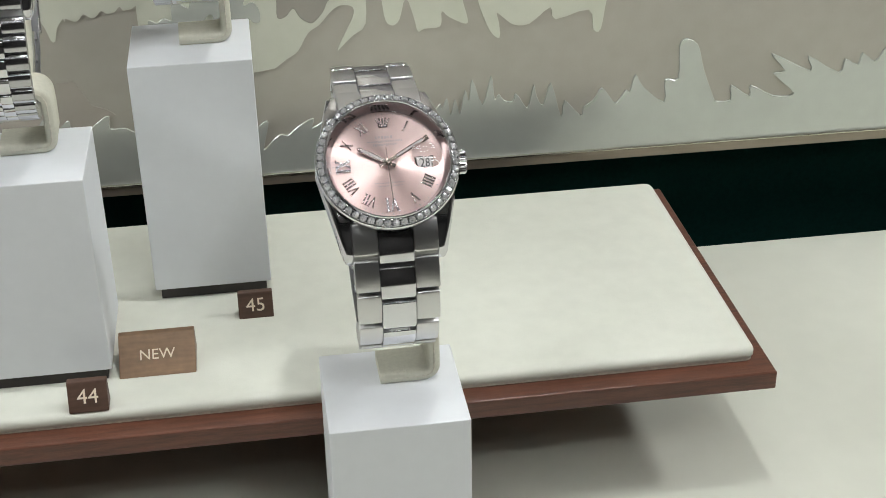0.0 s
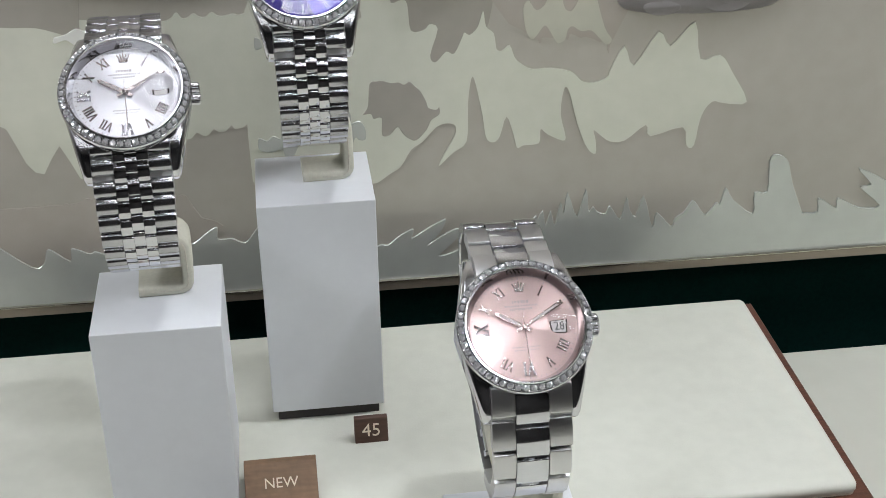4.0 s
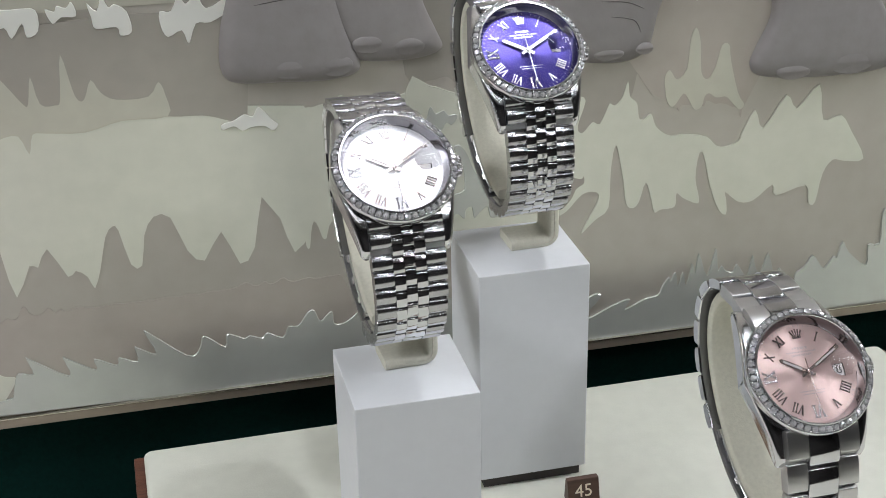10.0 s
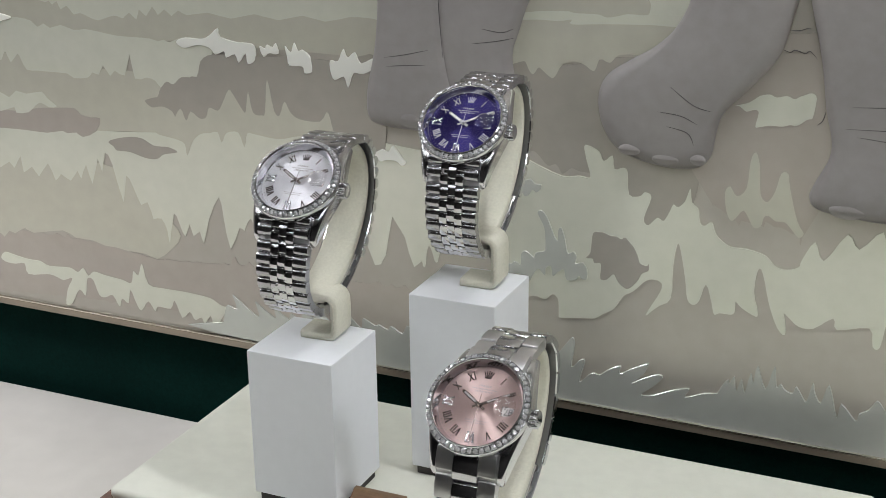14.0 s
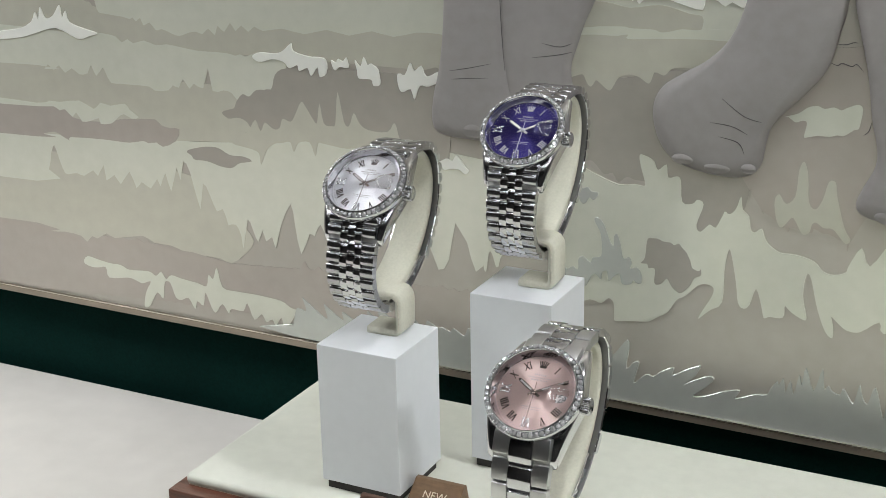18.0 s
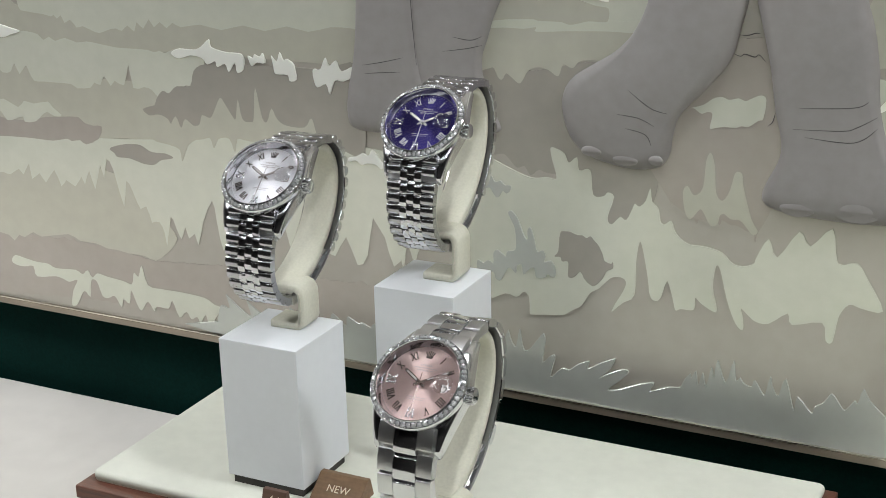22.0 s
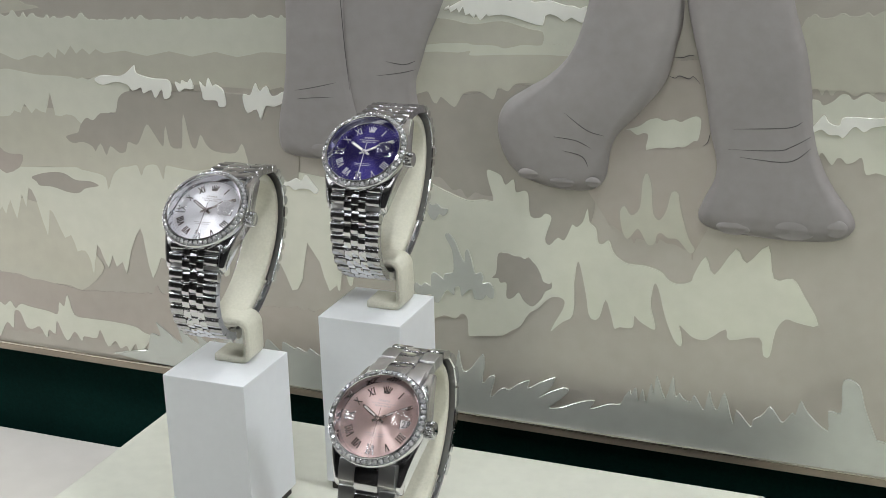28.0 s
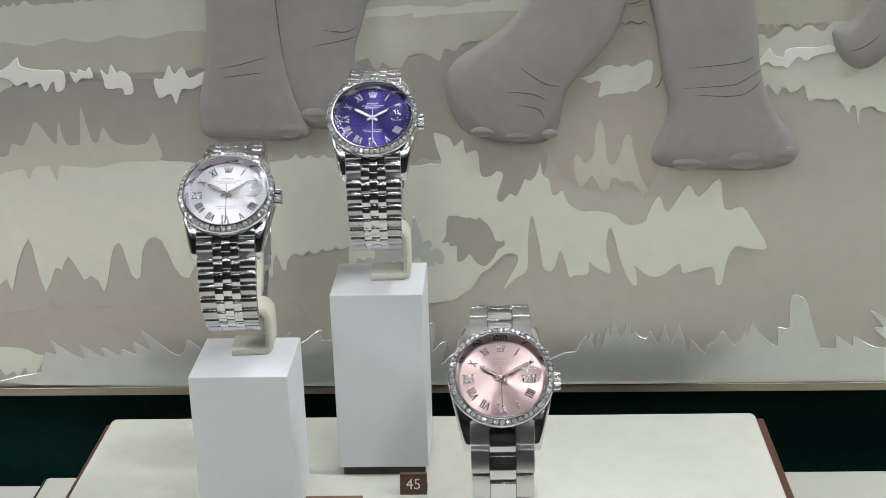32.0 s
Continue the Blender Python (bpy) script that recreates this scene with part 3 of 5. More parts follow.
relief("grass_layer", [(-600, 78), (-380, 80), (-300, 80), (-262, 70), (-246, 52), (-240, 44)] + [(-246, 36), (-256, 29), (-263, 31), (-274, 31), (-282, 32), (-289, 32), (-297, 34), (-308, 34), (-316, 37), (-336, 33), (-342, 35), (-349, 31), (-353, 32), (-357, 28), (-361, 31), (-373, 32), (-384, 31), (-394, 35)] + [(-600, 36)], M["mid"], 0.32, "beige layer below the drips", 2)
band("grass_layer", [(-600, 50), (-394, 34), (-342, 33), (-291, 33), (-256, 29), (-197, 33), (-90, 34)], [(-600, -9), (-426, -9), (-300, 0), (-221, 2), (-90, 6)], M["rose"], 0.27, 9, 3, 9, 1, "rose taupe layer")
relief("grass_tuft", [(-361, 15), (-358, 19), (-350, 18), (-342, 17), (-334, 17), (-328, 15), (-314, 16), (-309, 14), (-305, 17), (-302, 13), (-298, 16), (-291, 15), (-280, 14), (-274, 13), (-272, 20), (-269, 18), (-266, 25), (-263, 14), (-254, 13), (-248, 13), (-239, 13), (-225, 12), (-219, 9), (-215, 7)] + [(-223, -4), (-225, 2), (-229, -3), (-231, 0), (-235, -2), (-238, 2), (-243, -2), (-247, 7), (-250, 2), (-258, 2), (-260, -1), (-264, 4), (-269, -2), (-272, 2), (-275, 9), (-277, 1), (-281, 3), (-283, -2), (-287, 4), (-292, 2), (-296, 3), (-299, 11), (-303, 11), (-305, 1), (-309, 4), (-315, -5), (-319, -6), (-317, 3), (-313, 10), (-319, 8), (-323, 9), (-329, 10), (-343, 8), (-345, 14), (-351, 13), (-357, 13)], M["pale"], 0.50, "pale sage grass tuft with hanging tips", 3)
# the dark shrub layer and the tall blades before it
relief("shrub", [(-255, 114), (-250, 116), (-247, 117), (-245, 121), (-241, 125), (-237, 124), (-232, 128), (-223, 129), (-220, 137), (-212, 141), (-189, 142), (-163, 143), (-144, 143), (-121, 145), (-121, 100), (-127, 101), (-136, 104), (-149, 105), (-166, 110), (-204, 107), (-232, 103), (-239, 110), (-245, 112), (-251, 111)], M["dark"], 0.50, "dark taupe shrub layer", 3)
relief("grass_layer", [(-250, 98), (-242, 104), (-239, 105), (-234, 112), (-231, 106), (-228, 111), (-223, 108), (-219, 109), (-217, 114), (-212, 113), (-209, 117), (-205, 124), (-202, 121), (-198, 115), (-196, 114), (-194, 124), (-192, 114), (-187, 113), (-185, 115), (-183, 131), (-180, 116), (-177, 114), (-174, 121), (-171, 116), (-166, 113), (-155, 113), (-151, 118), (-149, 113)] + [(-149, 105), (-165, 105), (-178, 102), (-191, 103), (-196, 103), (-198, 96), (-201, 103), (-208, 102), (-211, 97), (-213, 102), (-218, 101), (-223, 100), (-228, 96), (-232, 88), (-233, 94), (-239, 96)], M["mid"], 0.58, "beige layer with tall blades", 3)
relief("grass_layer", [(-280, 90), (-276, 92), (-267, 94), (-259, 94), (-252, 91), (-243, 91), (-238, 89), (-246, 87), (-251, 84), (-258, 84), (-267, 86), (-275, 86), (-277, 88)], M["dark"], 0.52, "small dark taupe patch", 4)
# behind the standing legs
band("grass_layer", [(-110, 102), (-90, 104), (-58, 105)], [(-110, 58), (-90, 58), (-58, 62)], M["pale"], 0.42, 8, 3, 7, 13, "pale sage layer with hanging drips")
relief("grass_layer", [(-62, 205), (34, 205), (34, 172), (-62, 170)], M["pale"], 0.36, "pale sage layer", 1)
relief("grass_layer", [(-60, 172), (30, 173), (10, 158)] + [(-4, 157), (-9, 156), (-12, 153), (-14, 153), (-17, 154), (-19, 149), (-21, 149), (-24, 151), (-29, 152), (-34, 150), (-37, 145), (-39, 144), (-43, 147), (-45, 148), (-47, 145), (-49, 146), (-51, 150), (-53, 150), (-56, 149), (-60, 149)], M["mid"], 0.44, "beige layer with hanging tips", 3)
relief("grass_layer", [(-60, 150), (-32, 150), (-2, 156), (0, 143), (0, 117), (27, 117), (27, 96), (22, 90), (16, 86), (11, 83), (5, 82), (0, 90), (-5, 98), (-12, 104), (-19, 103), (-25, 103), (-29, 104), (-33, 101), (-36, 105), (-40, 104), (-44, 108), (-47, 110), (-53, 109), (-62, 112)], M["dark"], 0.34, "dark taupe ground between the legs", 3)
relief("grass_layer", [(-59, 172), (21, 175), (21, 170), (15, 170), (11, 170), (3, 170), (-16, 169), (-30, 168), (-30, 170), (-36, 169), (-46, 169), (-60, 168)], M["pale"], 0.52, "pale sage strip", 3)
relief("grass_layer", [(-58, 182), (-42, 184), (-29, 182), (-15, 184), (-2, 181), (4, 180), (4, 175), (2, 174), (-5, 174), (-9, 173), (-14, 172), (-18, 173), (-24, 173), (-29, 173), (-34, 174), (-43, 173), (-58, 172)], M["mid"], 0.56, "beige strip", 3)
band("grass_layer", [(30, 152), (60, 170), (80, 172)], [(34, 96), (45, 89), (58, 90), (74, 86)], M["rose"], 0.33, 14, 2, 7, 4, "rose taupe layer between the legs")
relief("grass_layer", [(51, 131), (53, 131), (57, 132), (62, 132), (65, 133), (68, 133), (72, 136), (74, 137), (75, 145), (73, 147), (70, 146), (68, 145), (66, 144), (63, 145), (59, 144), (56, 145), (52, 144), (48, 141), (42, 139), (44, 139), (47, 137), (50, 138), (52, 137)], M["pale"], 0.62, "pale cream patch between the legs", 3)
relief("grass_layer", [(40, 101), (42, 104), (45, 100), (49, 104), (50, 116), (52, 120), (54, 114), (55, 102), (58, 99), (61, 104), (63, 112), (66, 112), (67, 106), (71, 92), (74, 87), (72, 85), (69, 88), (66, 91), (62, 91), (59, 93), (57, 92), (56, 88), (53, 87), (50, 92), (48, 94), (45, 90), (43, 89), (41, 93)], M["mid"], 0.54, "beige patch with hanging tips", 3)
for line in ([(60, 164), (63, 163), (65, 164), (69, 163), (71, 164), (74, 161)], [(76, 134), (78, 136), (79, 140)], [(62, 172), (66, 172), (69, 173), (71, 173)]):
    part("crease", tube([(x, z, 0.0006) for x, z in spline([(u * 0.001, v * 0.001) for u, v in line], 6, False)], 0.00022), M["crease"], panel, "thin dark crease line", UPRIGHT, True, 180)
band("grass_layer", [(116, 190), (160, 194), (260, 196)], [(116, 162), (147, 162), (200, 164), (260, 162)], M["mid"], 0.33, 10, 2, 8, 3, "beige layer")
relief("grass_layer", [(118, 155), (123, 157), (125, 155), (129, 157), (132, 160), (135, 160), (137, 158), (142, 161), (146, 159), (149, 158), (153, 162), (159, 162)] + [(200, 160), (300, 158), (300, 120), (215, 122)] + [(179, 121), (173, 124), (167, 122), (167, 115), (165, 124), (163, 124), (162, 121), (159, 125), (156, 128), (153, 127), (148, 128), (144, 127), (142, 134), (139, 132), (136, 131), (134, 133), (132, 133), (130, 130), (126, 135), (124, 133), (119, 135)], M["pale"], 0.42, "pale sage layer with hanging tips", 3)
# the broad pale tuft of the ground
TUFT_TOP = [(-62, 106), (-53, 107), (-45, 104), (-33, 100), (-25, 101), (-20, 101), (-22, 109), (-23, 115), (-20, 115), (-16, 113), (-14, 109), (-10, 112), (-9, 106), (-5, 107), (-3, 105), (-2, 95), (3, 95), (5, 97), (8, 95), (5, 85), (7, 82), (11, 86), (14, 85), (17, 91), (18, 93), (20, 92), (23, 95), (25, 101), (26, 95), (29, 92), (30, 86), (32, 85), (35, 87), (37, 82), (40, 79), (44, 77), (51, 77), (59, 75), (63, 71), (68, 70), (73, 72)]
TUFT_END = [(74, 75), (79, 84), (83, 76), (92, 89), (97, 83), (106, 92), (109, 77), (117, 78), (122, 71), (129, 58), (120, 58), (115, 59), (111, 53), (109, 41), (106, 41), (104, 49), (91, 46), (89, 51), (81, 45), (75, 45), (71, 48)]
TUFT_LOW = [(68.3, 50.2), (69.2, 46.2), (69.4, 40.2), (65.9, 43), (61.7, 53.5), (58.3, 66.7), (56.2, 68.3), (55.1, 58.1), (57.2, 48.8), (56.2, 46.7), (50.1, 49.8), (47.4, 52.2), (47.2, 47.5), (45.6, 45.9), (40.8, 45.8), (38.2, 44.9), (36.8, 50.3), (34, 58.3), (31.4, 50.2), (28.7, 47.9), (26, 50.3), (24.6, 59.9), (21.8, 73.4), (20.4, 74.6), (19.1, 64.8), (18.6, 49.4), (13.7, 45.1), (11, 42.7), (7.6, 39.4), (9.6, 44), (13.7, 51.6), (14.2, 55.8), (10.9, 57.1), (6.8, 55.8), (1.3, 50), (-3, 47.2), (-7.2, 40.3), (-11.5, 37.5), (-15.5, 34.6), (-17.5, 33.9), (-25.3, 32.9), (-32.6, 31.9), (-33.6, 32.8), (-33.7, 36.9), (-34.2, 41.2), (-36.8, 42.9), (-40.3, 39.8), (-46.2, 40.8), (-55.2, 36.7), (-64.2, 38.5)]
relief("grass_tuft", TUFT_TOP + TUFT_END + TUFT_LOW, M["pale"], 0.58, "broad pale sage grass tuft", 3)
relief("shrub", [(-21, 63), (-19, 66), (-18, 75), (-15, 76), (-13, 76), (-10, 75), (-7, 75), (-5, 74), (-3, 75), (-1, 73), (1, 71), (3, 67), (4, 64), (7, 63), (8, 64), (8, 61), (5, 59), (3, 55), (-1, 51), (-4, 52), (-6, 54), (-8, 57), (-11, 54), (-14, 54), (-14, 61), (-17, 61), (-18, 63)], M["dark"], 0.72, "dark taupe shrub", 4)
relief("leaf_tuft", [(-60.6, 56), (-57.6, 54.9), (-55.2, 56.6), (-52.3, 55.5), (-52.1, 60.7), (-50, 62.4), (-47.1, 60.5), (-45.7, 60), (-44.8, 62.4), (-41.2, 63.4), (-40.3, 66.4), (-41, 74.8), (-44.3, 81.5), (-42.2, 82.6), (-39.4, 79.2), (-36.1, 71.1), (-34.4, 69.9), (-34.4, 74.1), (-32.9, 75.7), (-31, 70.3), (-29.7, 64.2), (-26.8, 65.1), (-25.4, 62.4), (-26, 59.5), (-22.6, 60.5), (-20.4, 57.3), (-20.4, 53), (-22.7, 52.7), (-24.1, 54), (-25.6, 51.8), (-29.9, 51.3), (-31.3, 56), (-34.2, 54.2), (-36.6, 51.9), (-37.6, 56.7), (-40, 55.5), (-40.6, 52), (-43.5, 54.5), (-45.9, 51.9), (-48.4, 47.3), (-51, 47.8), (-52.4, 51.1), (-56.3, 50.1), (-60.7, 51.3)], M["silver_grass"], 1.12, "silvery leaf-like tuft", 4)
relief("leaf_tuft", [(-59, 96), (-55, 94), (-53, 99), (-51, 96), (-48, 97), (-46, 95), (-43, 95), (-43, 93), (-45, 91), (-47, 92), (-49, 89), (-51, 89), (-54, 93), (-59, 91)], M["silver_grass"], 0.96, "small silvery tuft", 4)
relief("leaf_tuft", [(-130, 100), (-126, 101), (-122, 103), (-119, 102), (-117, 105), (-115, 104), (-112, 100), (-110, 98), (-112, 96), (-115, 98), (-120, 98), (-123, 97), (-126, 99), (-130, 98)], M["bright"], 0.96, "small ivory tuft", 4)
# ivory flecks
relief("ivory_fleck", [(-233, 146), (-228, 148), (-219, 148), (-214, 150), (-209, 154), (-208, 150), (-199, 148), (-194, 148), (-189, 147), (-189, 140), (-193, 138), (-194, 143), (-198, 138), (-200, 142), (-205, 140), (-206, 143), (-211, 141), (-214, 144), (-221, 145), (-228, 143), (-232, 144)], M["bright"], 0.90, "ivory jagged fleck", 3)
relief("ivory_fleck", [(-186, 147), (-183, 146), (-182, 148), (-179, 147), (-177, 149), (-176, 144), (-181, 144), (-184, 142)], M["bright"], 0.90, "ivory jagged fleck", 3)
relief("ivory_fleck", [(-172, 148), (-169, 145), (-167, 150), (-165, 146), (-163, 147), (-159, 144), (-158, 137), (-162, 136), (-163, 139), (-170, 139), (-171, 143)], M["bright"], 0.90, "ivory jagged fleck", 3)
relief("ivory_fleck", [(-148, 143), (-144, 143), (-141, 149), (-139, 145), (-135, 148), (-132, 143), (-125, 146), (-124, 142), (-131, 138), (-136, 138), (-139, 131), (-141, 136), (-146, 134), (-148, 138)], M["bright"], 0.90, "ivory jagged fleck", 3)
relief("ivory_fleck", [(-408, 147), (-396, 149), (-387, 151), (-380, 155), (-377, 160), (-375, 156), (-373, 163), (-370, 157), (-364, 159), (-359, 165), (-358, 158), (-355, 162), (-353, 156), (-343, 153), (-334, 151), (-340, 149), (-348, 147), (-363, 152), (-379, 148), (-390, 145), (-408, 143)], M["bright"], 0.90, "ivory jagged fleck", 3)
relief("ivory_fleck", [(-42, 188), (-40, 190), (-39, 187), (-36, 189), (-35, 187), (-33, 190), (-32, 186), (-30, 187), (-28, 185), (-27, 187), (-25, 184), (-22, 187), (-21, 186), (-15, 187), (-9, 186), (-2, 184), (4, 183), (5, 187), (7, 188), (8, 188), (11, 187), (14, 185), (17, 187), (21, 185), (23, 186), (24, 192), (21, 191), (18, 192), (15, 192), (11, 193), (7, 194), (0, 193), (-5, 195), (-11, 193), (-18, 195), (-25, 193), (-30, 194), (-35, 192)], M["bright"], 0.90, "ivory jagged fleck", 2)
relief("ivory_fleck", [(121, 145), (124, 149), (126, 151), (128, 148), (132, 147), (133, 150), (136, 151), (143, 151), (147, 151), (152, 152), (154, 151), (154, 149), (149, 148), (145, 147), (142, 145), (139, 147), (137, 146), (134, 142), (132, 143), (128, 143), (125, 145), (121, 143)], M["bright"], 0.90, "ivory jagged fleck", 3)
# the silver grass strip along the foot
GRASS_A = [(-220.5, -7.4), (-218.6, -0.7), (-217.3, -0.4), (-215.8, 5.8), (-214, 9.7), (-208.6, 8.7), (-210.4, 15.5), (-208.8, 14.9), (-195.7, 5.9), (-197.1, 13.6), (-195.8, 13.4), (-185.6, 7), (-185.9, 11.8), (-177.9, 7.9), (-176.7, 11), (-170, 8.3), (-170.6, 14.4), (-168.9, 13.8), (-162.7, 10.5), (-166.2, 20.1), (-164.5, 19.8), (-151.4, 8.2), (-146.7, 9.4), (-144.9, 14.9), (-142.4, 14.5), (-136.6, 9.7), (-135.7, 14.6), (-133.4, 14.5), (-128.8, 12.2), (-126.7, 13.1), (-122.1, 11.3), (-119.8, 13.4), (-114.1, 10.4), (-111.7, 14.8), (-107.7, 14.7), (-103.9, 19.9), (-101.1, 20.4), (-99.1, 15.5), (-95.6, 18.5), (-94, 18.5), (-93.6, 13.6), (-88.9, 13.6), (-82.2, 18.8), (-79.3, 19.4), (-79.6, 14.6), (-74.1, 14.4)]
GRASS_B = [(-71, 12.6), (-68, 13), (-62, 21), (-64, 15), (-56, 13)]
GRASS_C = [(-52.9, 15), (-49.1, 22.1), (-46.8, 17.3), (-45.2, 22), (-43.3, 16.3), (-40.9, 14.3), (-39, 23.5), (-37.9, 17.1), (-36.5, 12.8), (-33.6, 14.1), (-30.5, 18.2), (-26.7, 23.1), (-25.6, 18.9), (-26.9, 8.2), (-23.3, 11.8), (-20.4, 12.2), (-22.9, 1.3), (-19.1, 4.9), (-16.1, 6.9), (-13.2, 6.4), (-8.9, 10), (-3.1, 12.7), (-3.7, 8.7), (2.5, 12.6), (8.2, 15.5), (9.9, 15.8), (7.6, 10.5), (2.5, 5.3), (6.8, 8), (13.8, 11.4), (16.6, 10.3), (12.4, 5.3), (6.8, -0), (12.4, 0.9), (22.2, 5.4), (29.1, 7), (27.2, 2.6), (36, 6.3), (41.5, 7.2)]
GRASS_D = [(43.6, 11.6), (46.2, 14.8), (46.8, 12.9), (48.9, 16.7), (50.1, 9.7), (52.1, 16.3), (53.8, 9.7), (56, 19.7), (57.4, 15.1), (58.8, 23.9), (62.8, 13.1), (66.2, 24.9), (67.5, 15.2), (69.3, 16.9), (71.2, 14.4), (74.6, 13.5), (76.1, 16.8), (79.9, 10.9), (81.2, 11.7), (83, 19.9), (84.2, 15), (86.9, 11.2), (89.9, 20.1), (94.1, 5.5), (95.6, 12.3), (102, 5.4), (103.3, 9), (107, 11.6), (110.3, 16.5), (114, 11.9), (116.4, 9.7), (120.1, 14.8), (121.6, 13.9), (123.7, 21.1), (126.9, 15.9), (135.9, 8.5), (135.8, 18.1), (141.1, 18.1), (140.8, 31.3), (142.7, 34.3), (145.8, 33.7), (148.7, 30.7), (151.5, 20.6), (156.9, 7.3)]
GRASS_E = [(157.4, 7.2), (163.4, 7.2), (163.2, 13.6), (171.1, 8.3), (171.5, 12.9), (181.3, 7.7), (189.8, 8), (180.5, 17), (184.9, 18.1), (178.8, 25.9), (195.7, 17.3), (194.3, 23.6), (207.8, 15.6), (209.8, 21.2), (215.4, 18.4), (216.9, 23.3), (222.7, 19.3), (226.6, 25), (230.3, 22.8), (234.3, 27.3)] + [(246, 12), (262, 18), (280, 8), (300, 14)]
relief("grass_strip", GRASS_A + GRASS_B + GRASS_C + GRASS_D + GRASS_E + [(300, -9.5), (40, -9.6)], M["silver_grass"], 0.84, "silvery sage grass strip along the panel's foot", 3)


# elephant legs
def leg(outline, height, label, nails=(), lines=()):
    pts = [(x * 0.001, z * 0.001) for x, z in spline(outline, 5)]
    bm = bmesh.new()
    rows = []
    cur = pts
    done = 0.0
    for d, h in ((0.0, 0.0), (0.0003, 0.36), (0.0009, 0.58), (0.0018, 0.77), (0.0032, 0.91), (0.0048, 1.0)):
        while done < d - 1e-9:
            cur = inset(cur, 0.0003)
            for _ in range(3):
                cur = [tuple((Vector(cur[k - 1]) + 2 * Vector(cur[k]) + Vector(cur[(k + 1) % len(cur)])) / 4) for k in range(len(cur))]
            done += 0.0003
        rows.append([bm.verts.new((x, z, h * height)) for x, z in cur])
    n = len(pts)
    for a, b in zip(rows, rows[1:]):
        for k in range(n):
            bm.faces.new((a[k], a[(k + 1) % n], b[(k + 1) % n], b[k]))
    for tri in tessellate([[Vector((v.co.x, v.co.y, 0)) for v in rows[-1]]]):
        try:
            bm.faces.new([rows[-1][i] for i in tri])
        except ValueError:
            pass
    bmesh.ops.recalc_face_normals(bm, faces=bm.faces)
    ob = part("elephant_leg", bm, M["hide"], panel, label, UPRIGHT, True, 180)
    for x, z, w, h in nails:
        bm = bmesh.new()
        bmesh.ops.create_uvsphere(bm, u_segments=24, v_segments=10, radius=1)
        for v in bm.verts:
            sink = 1.0 if v.co.y > 0 else (1 + v.co.y) ** 2
            v.co = Vector(((v.co.x * w) * 0.001, (v.co.y * h) * 0.001, v.co.z * 0.0011 * sink))
        part("toenail", bm, M["hide"], ob, "rounded grey toenail", Matrix.Translation((x * 0.001, z * 0.001, height * 0.88)), True, 180)
    for pts in lines:
        curve = spline([(x * 0.001, z * 0.001) for x, z in pts], 6, False)
        part("crease", tube([(x, z, height * 1.0) for x, z in curve], 0.00020), M["crease"], ob, "thin dark crease line", None, True, 180)
    return ob


leg([(-92, 215), (-60, 215), (-42, 200), (-45, 186), (-50, 175), (-54, 163), (-57, 153), (-55, 140), (-50, 128), (-48, 121), (-58, 118), (-78, 119), (-92, 128), (-97, 160)], 0.0046, "grey moulded elephant hind leg", [(-76, 126, 6, 3.5), (-61, 124, 6, 3.5)], [[(-70, 164), (-61, 163), (-55, 165)], [(-75, 157), (-63, 159), (-55, 161)]])
leg([(-118, 215), (-92, 215), (-90, 185), (-89, 165), (-87, 150), (-84, 134), (-79, 121), (-80, 115), (-92, 113), (-106, 114), (-124, 115), (-129, 121), (-128, 135), (-124, 150), (-122, 170), (-121, 190)], 0.0062, "grey moulded elephant leg with toenails", [(-105, 120, 6.5, 4), (-88, 119.5, 6, 4)], [[(-117, 148), (-107, 150), (-95, 153)], [(-116, 144), (-108, 145), (-97, 146)], [(-91.5, 205), (-90.6, 190), (-89.6, 170), (-88, 150)]])
leg([(40, 230), (28, 205), (24, 190), (18, 173), (8, 162), (-3, 155), (-13, 148), (-17, 139), (-15, 126), (-7, 115), (10, 110), (26, 110), (33, 116), (35, 127), (38, 136), (49, 148), (59, 161), (63, 175), (66, 190), (66, 215), (62, 230)], 0.0068, "grey moulded elephant leg with the foot lifted", [(15, 114.5, 6, 2.6), (29, 115.5, 3.5, 2.4), (-1, 117, 5, 2.5)], [[(16, 146), (26, 139), (34, 137)], [(11, 135), (21, 134), (28, 131)], [(15, 129), (24, 127), (27, 122)]])
leg([(66, 230), (67, 200), (70, 184), (76, 161), (79, 141), (82, 130), (82, 121), (77, 110), (75, 103), (80, 98), (98, 96), (117, 95.5), (134, 97), (141, 103), (139, 110), (132, 119), (126, 130), (122, 144), (120, 163), (117, 179), (111, 198), (106, 230)], 0.0064, "grey moulded elephant standing leg with toenails", [(91.5, 100.5, 7.5, 3.4), (116, 102, 10, 5), (134, 104, 5, 4)], [[(90, 144), (112, 146), (118, 149)], [(88, 135), (108, 136), (114, 138), (122, 143)], [(93, 132), (113, 131.5), (122, 138)]])
leg([(180, 215), (167, 172), (161, 163), (153, 159), (154, 152), (159, 144), (168, 141), (180, 150), (200, 170), (215, 200)], 0.0060, "grey moulded lower part of an elephant trunk", [], [[(160, 150), (166, 152), (172, 157)]])

# ---- watches ----
RING = {}  # the bracelet's oval behind the dial: half axes a and b, centre z


def set_ring(k):
    RING.update(a=0.0256 * k, b=0.0376 * (0.35 + 0.65 * k), z=-0.0031 - 0.0256 * k)


set_ring(1.0)


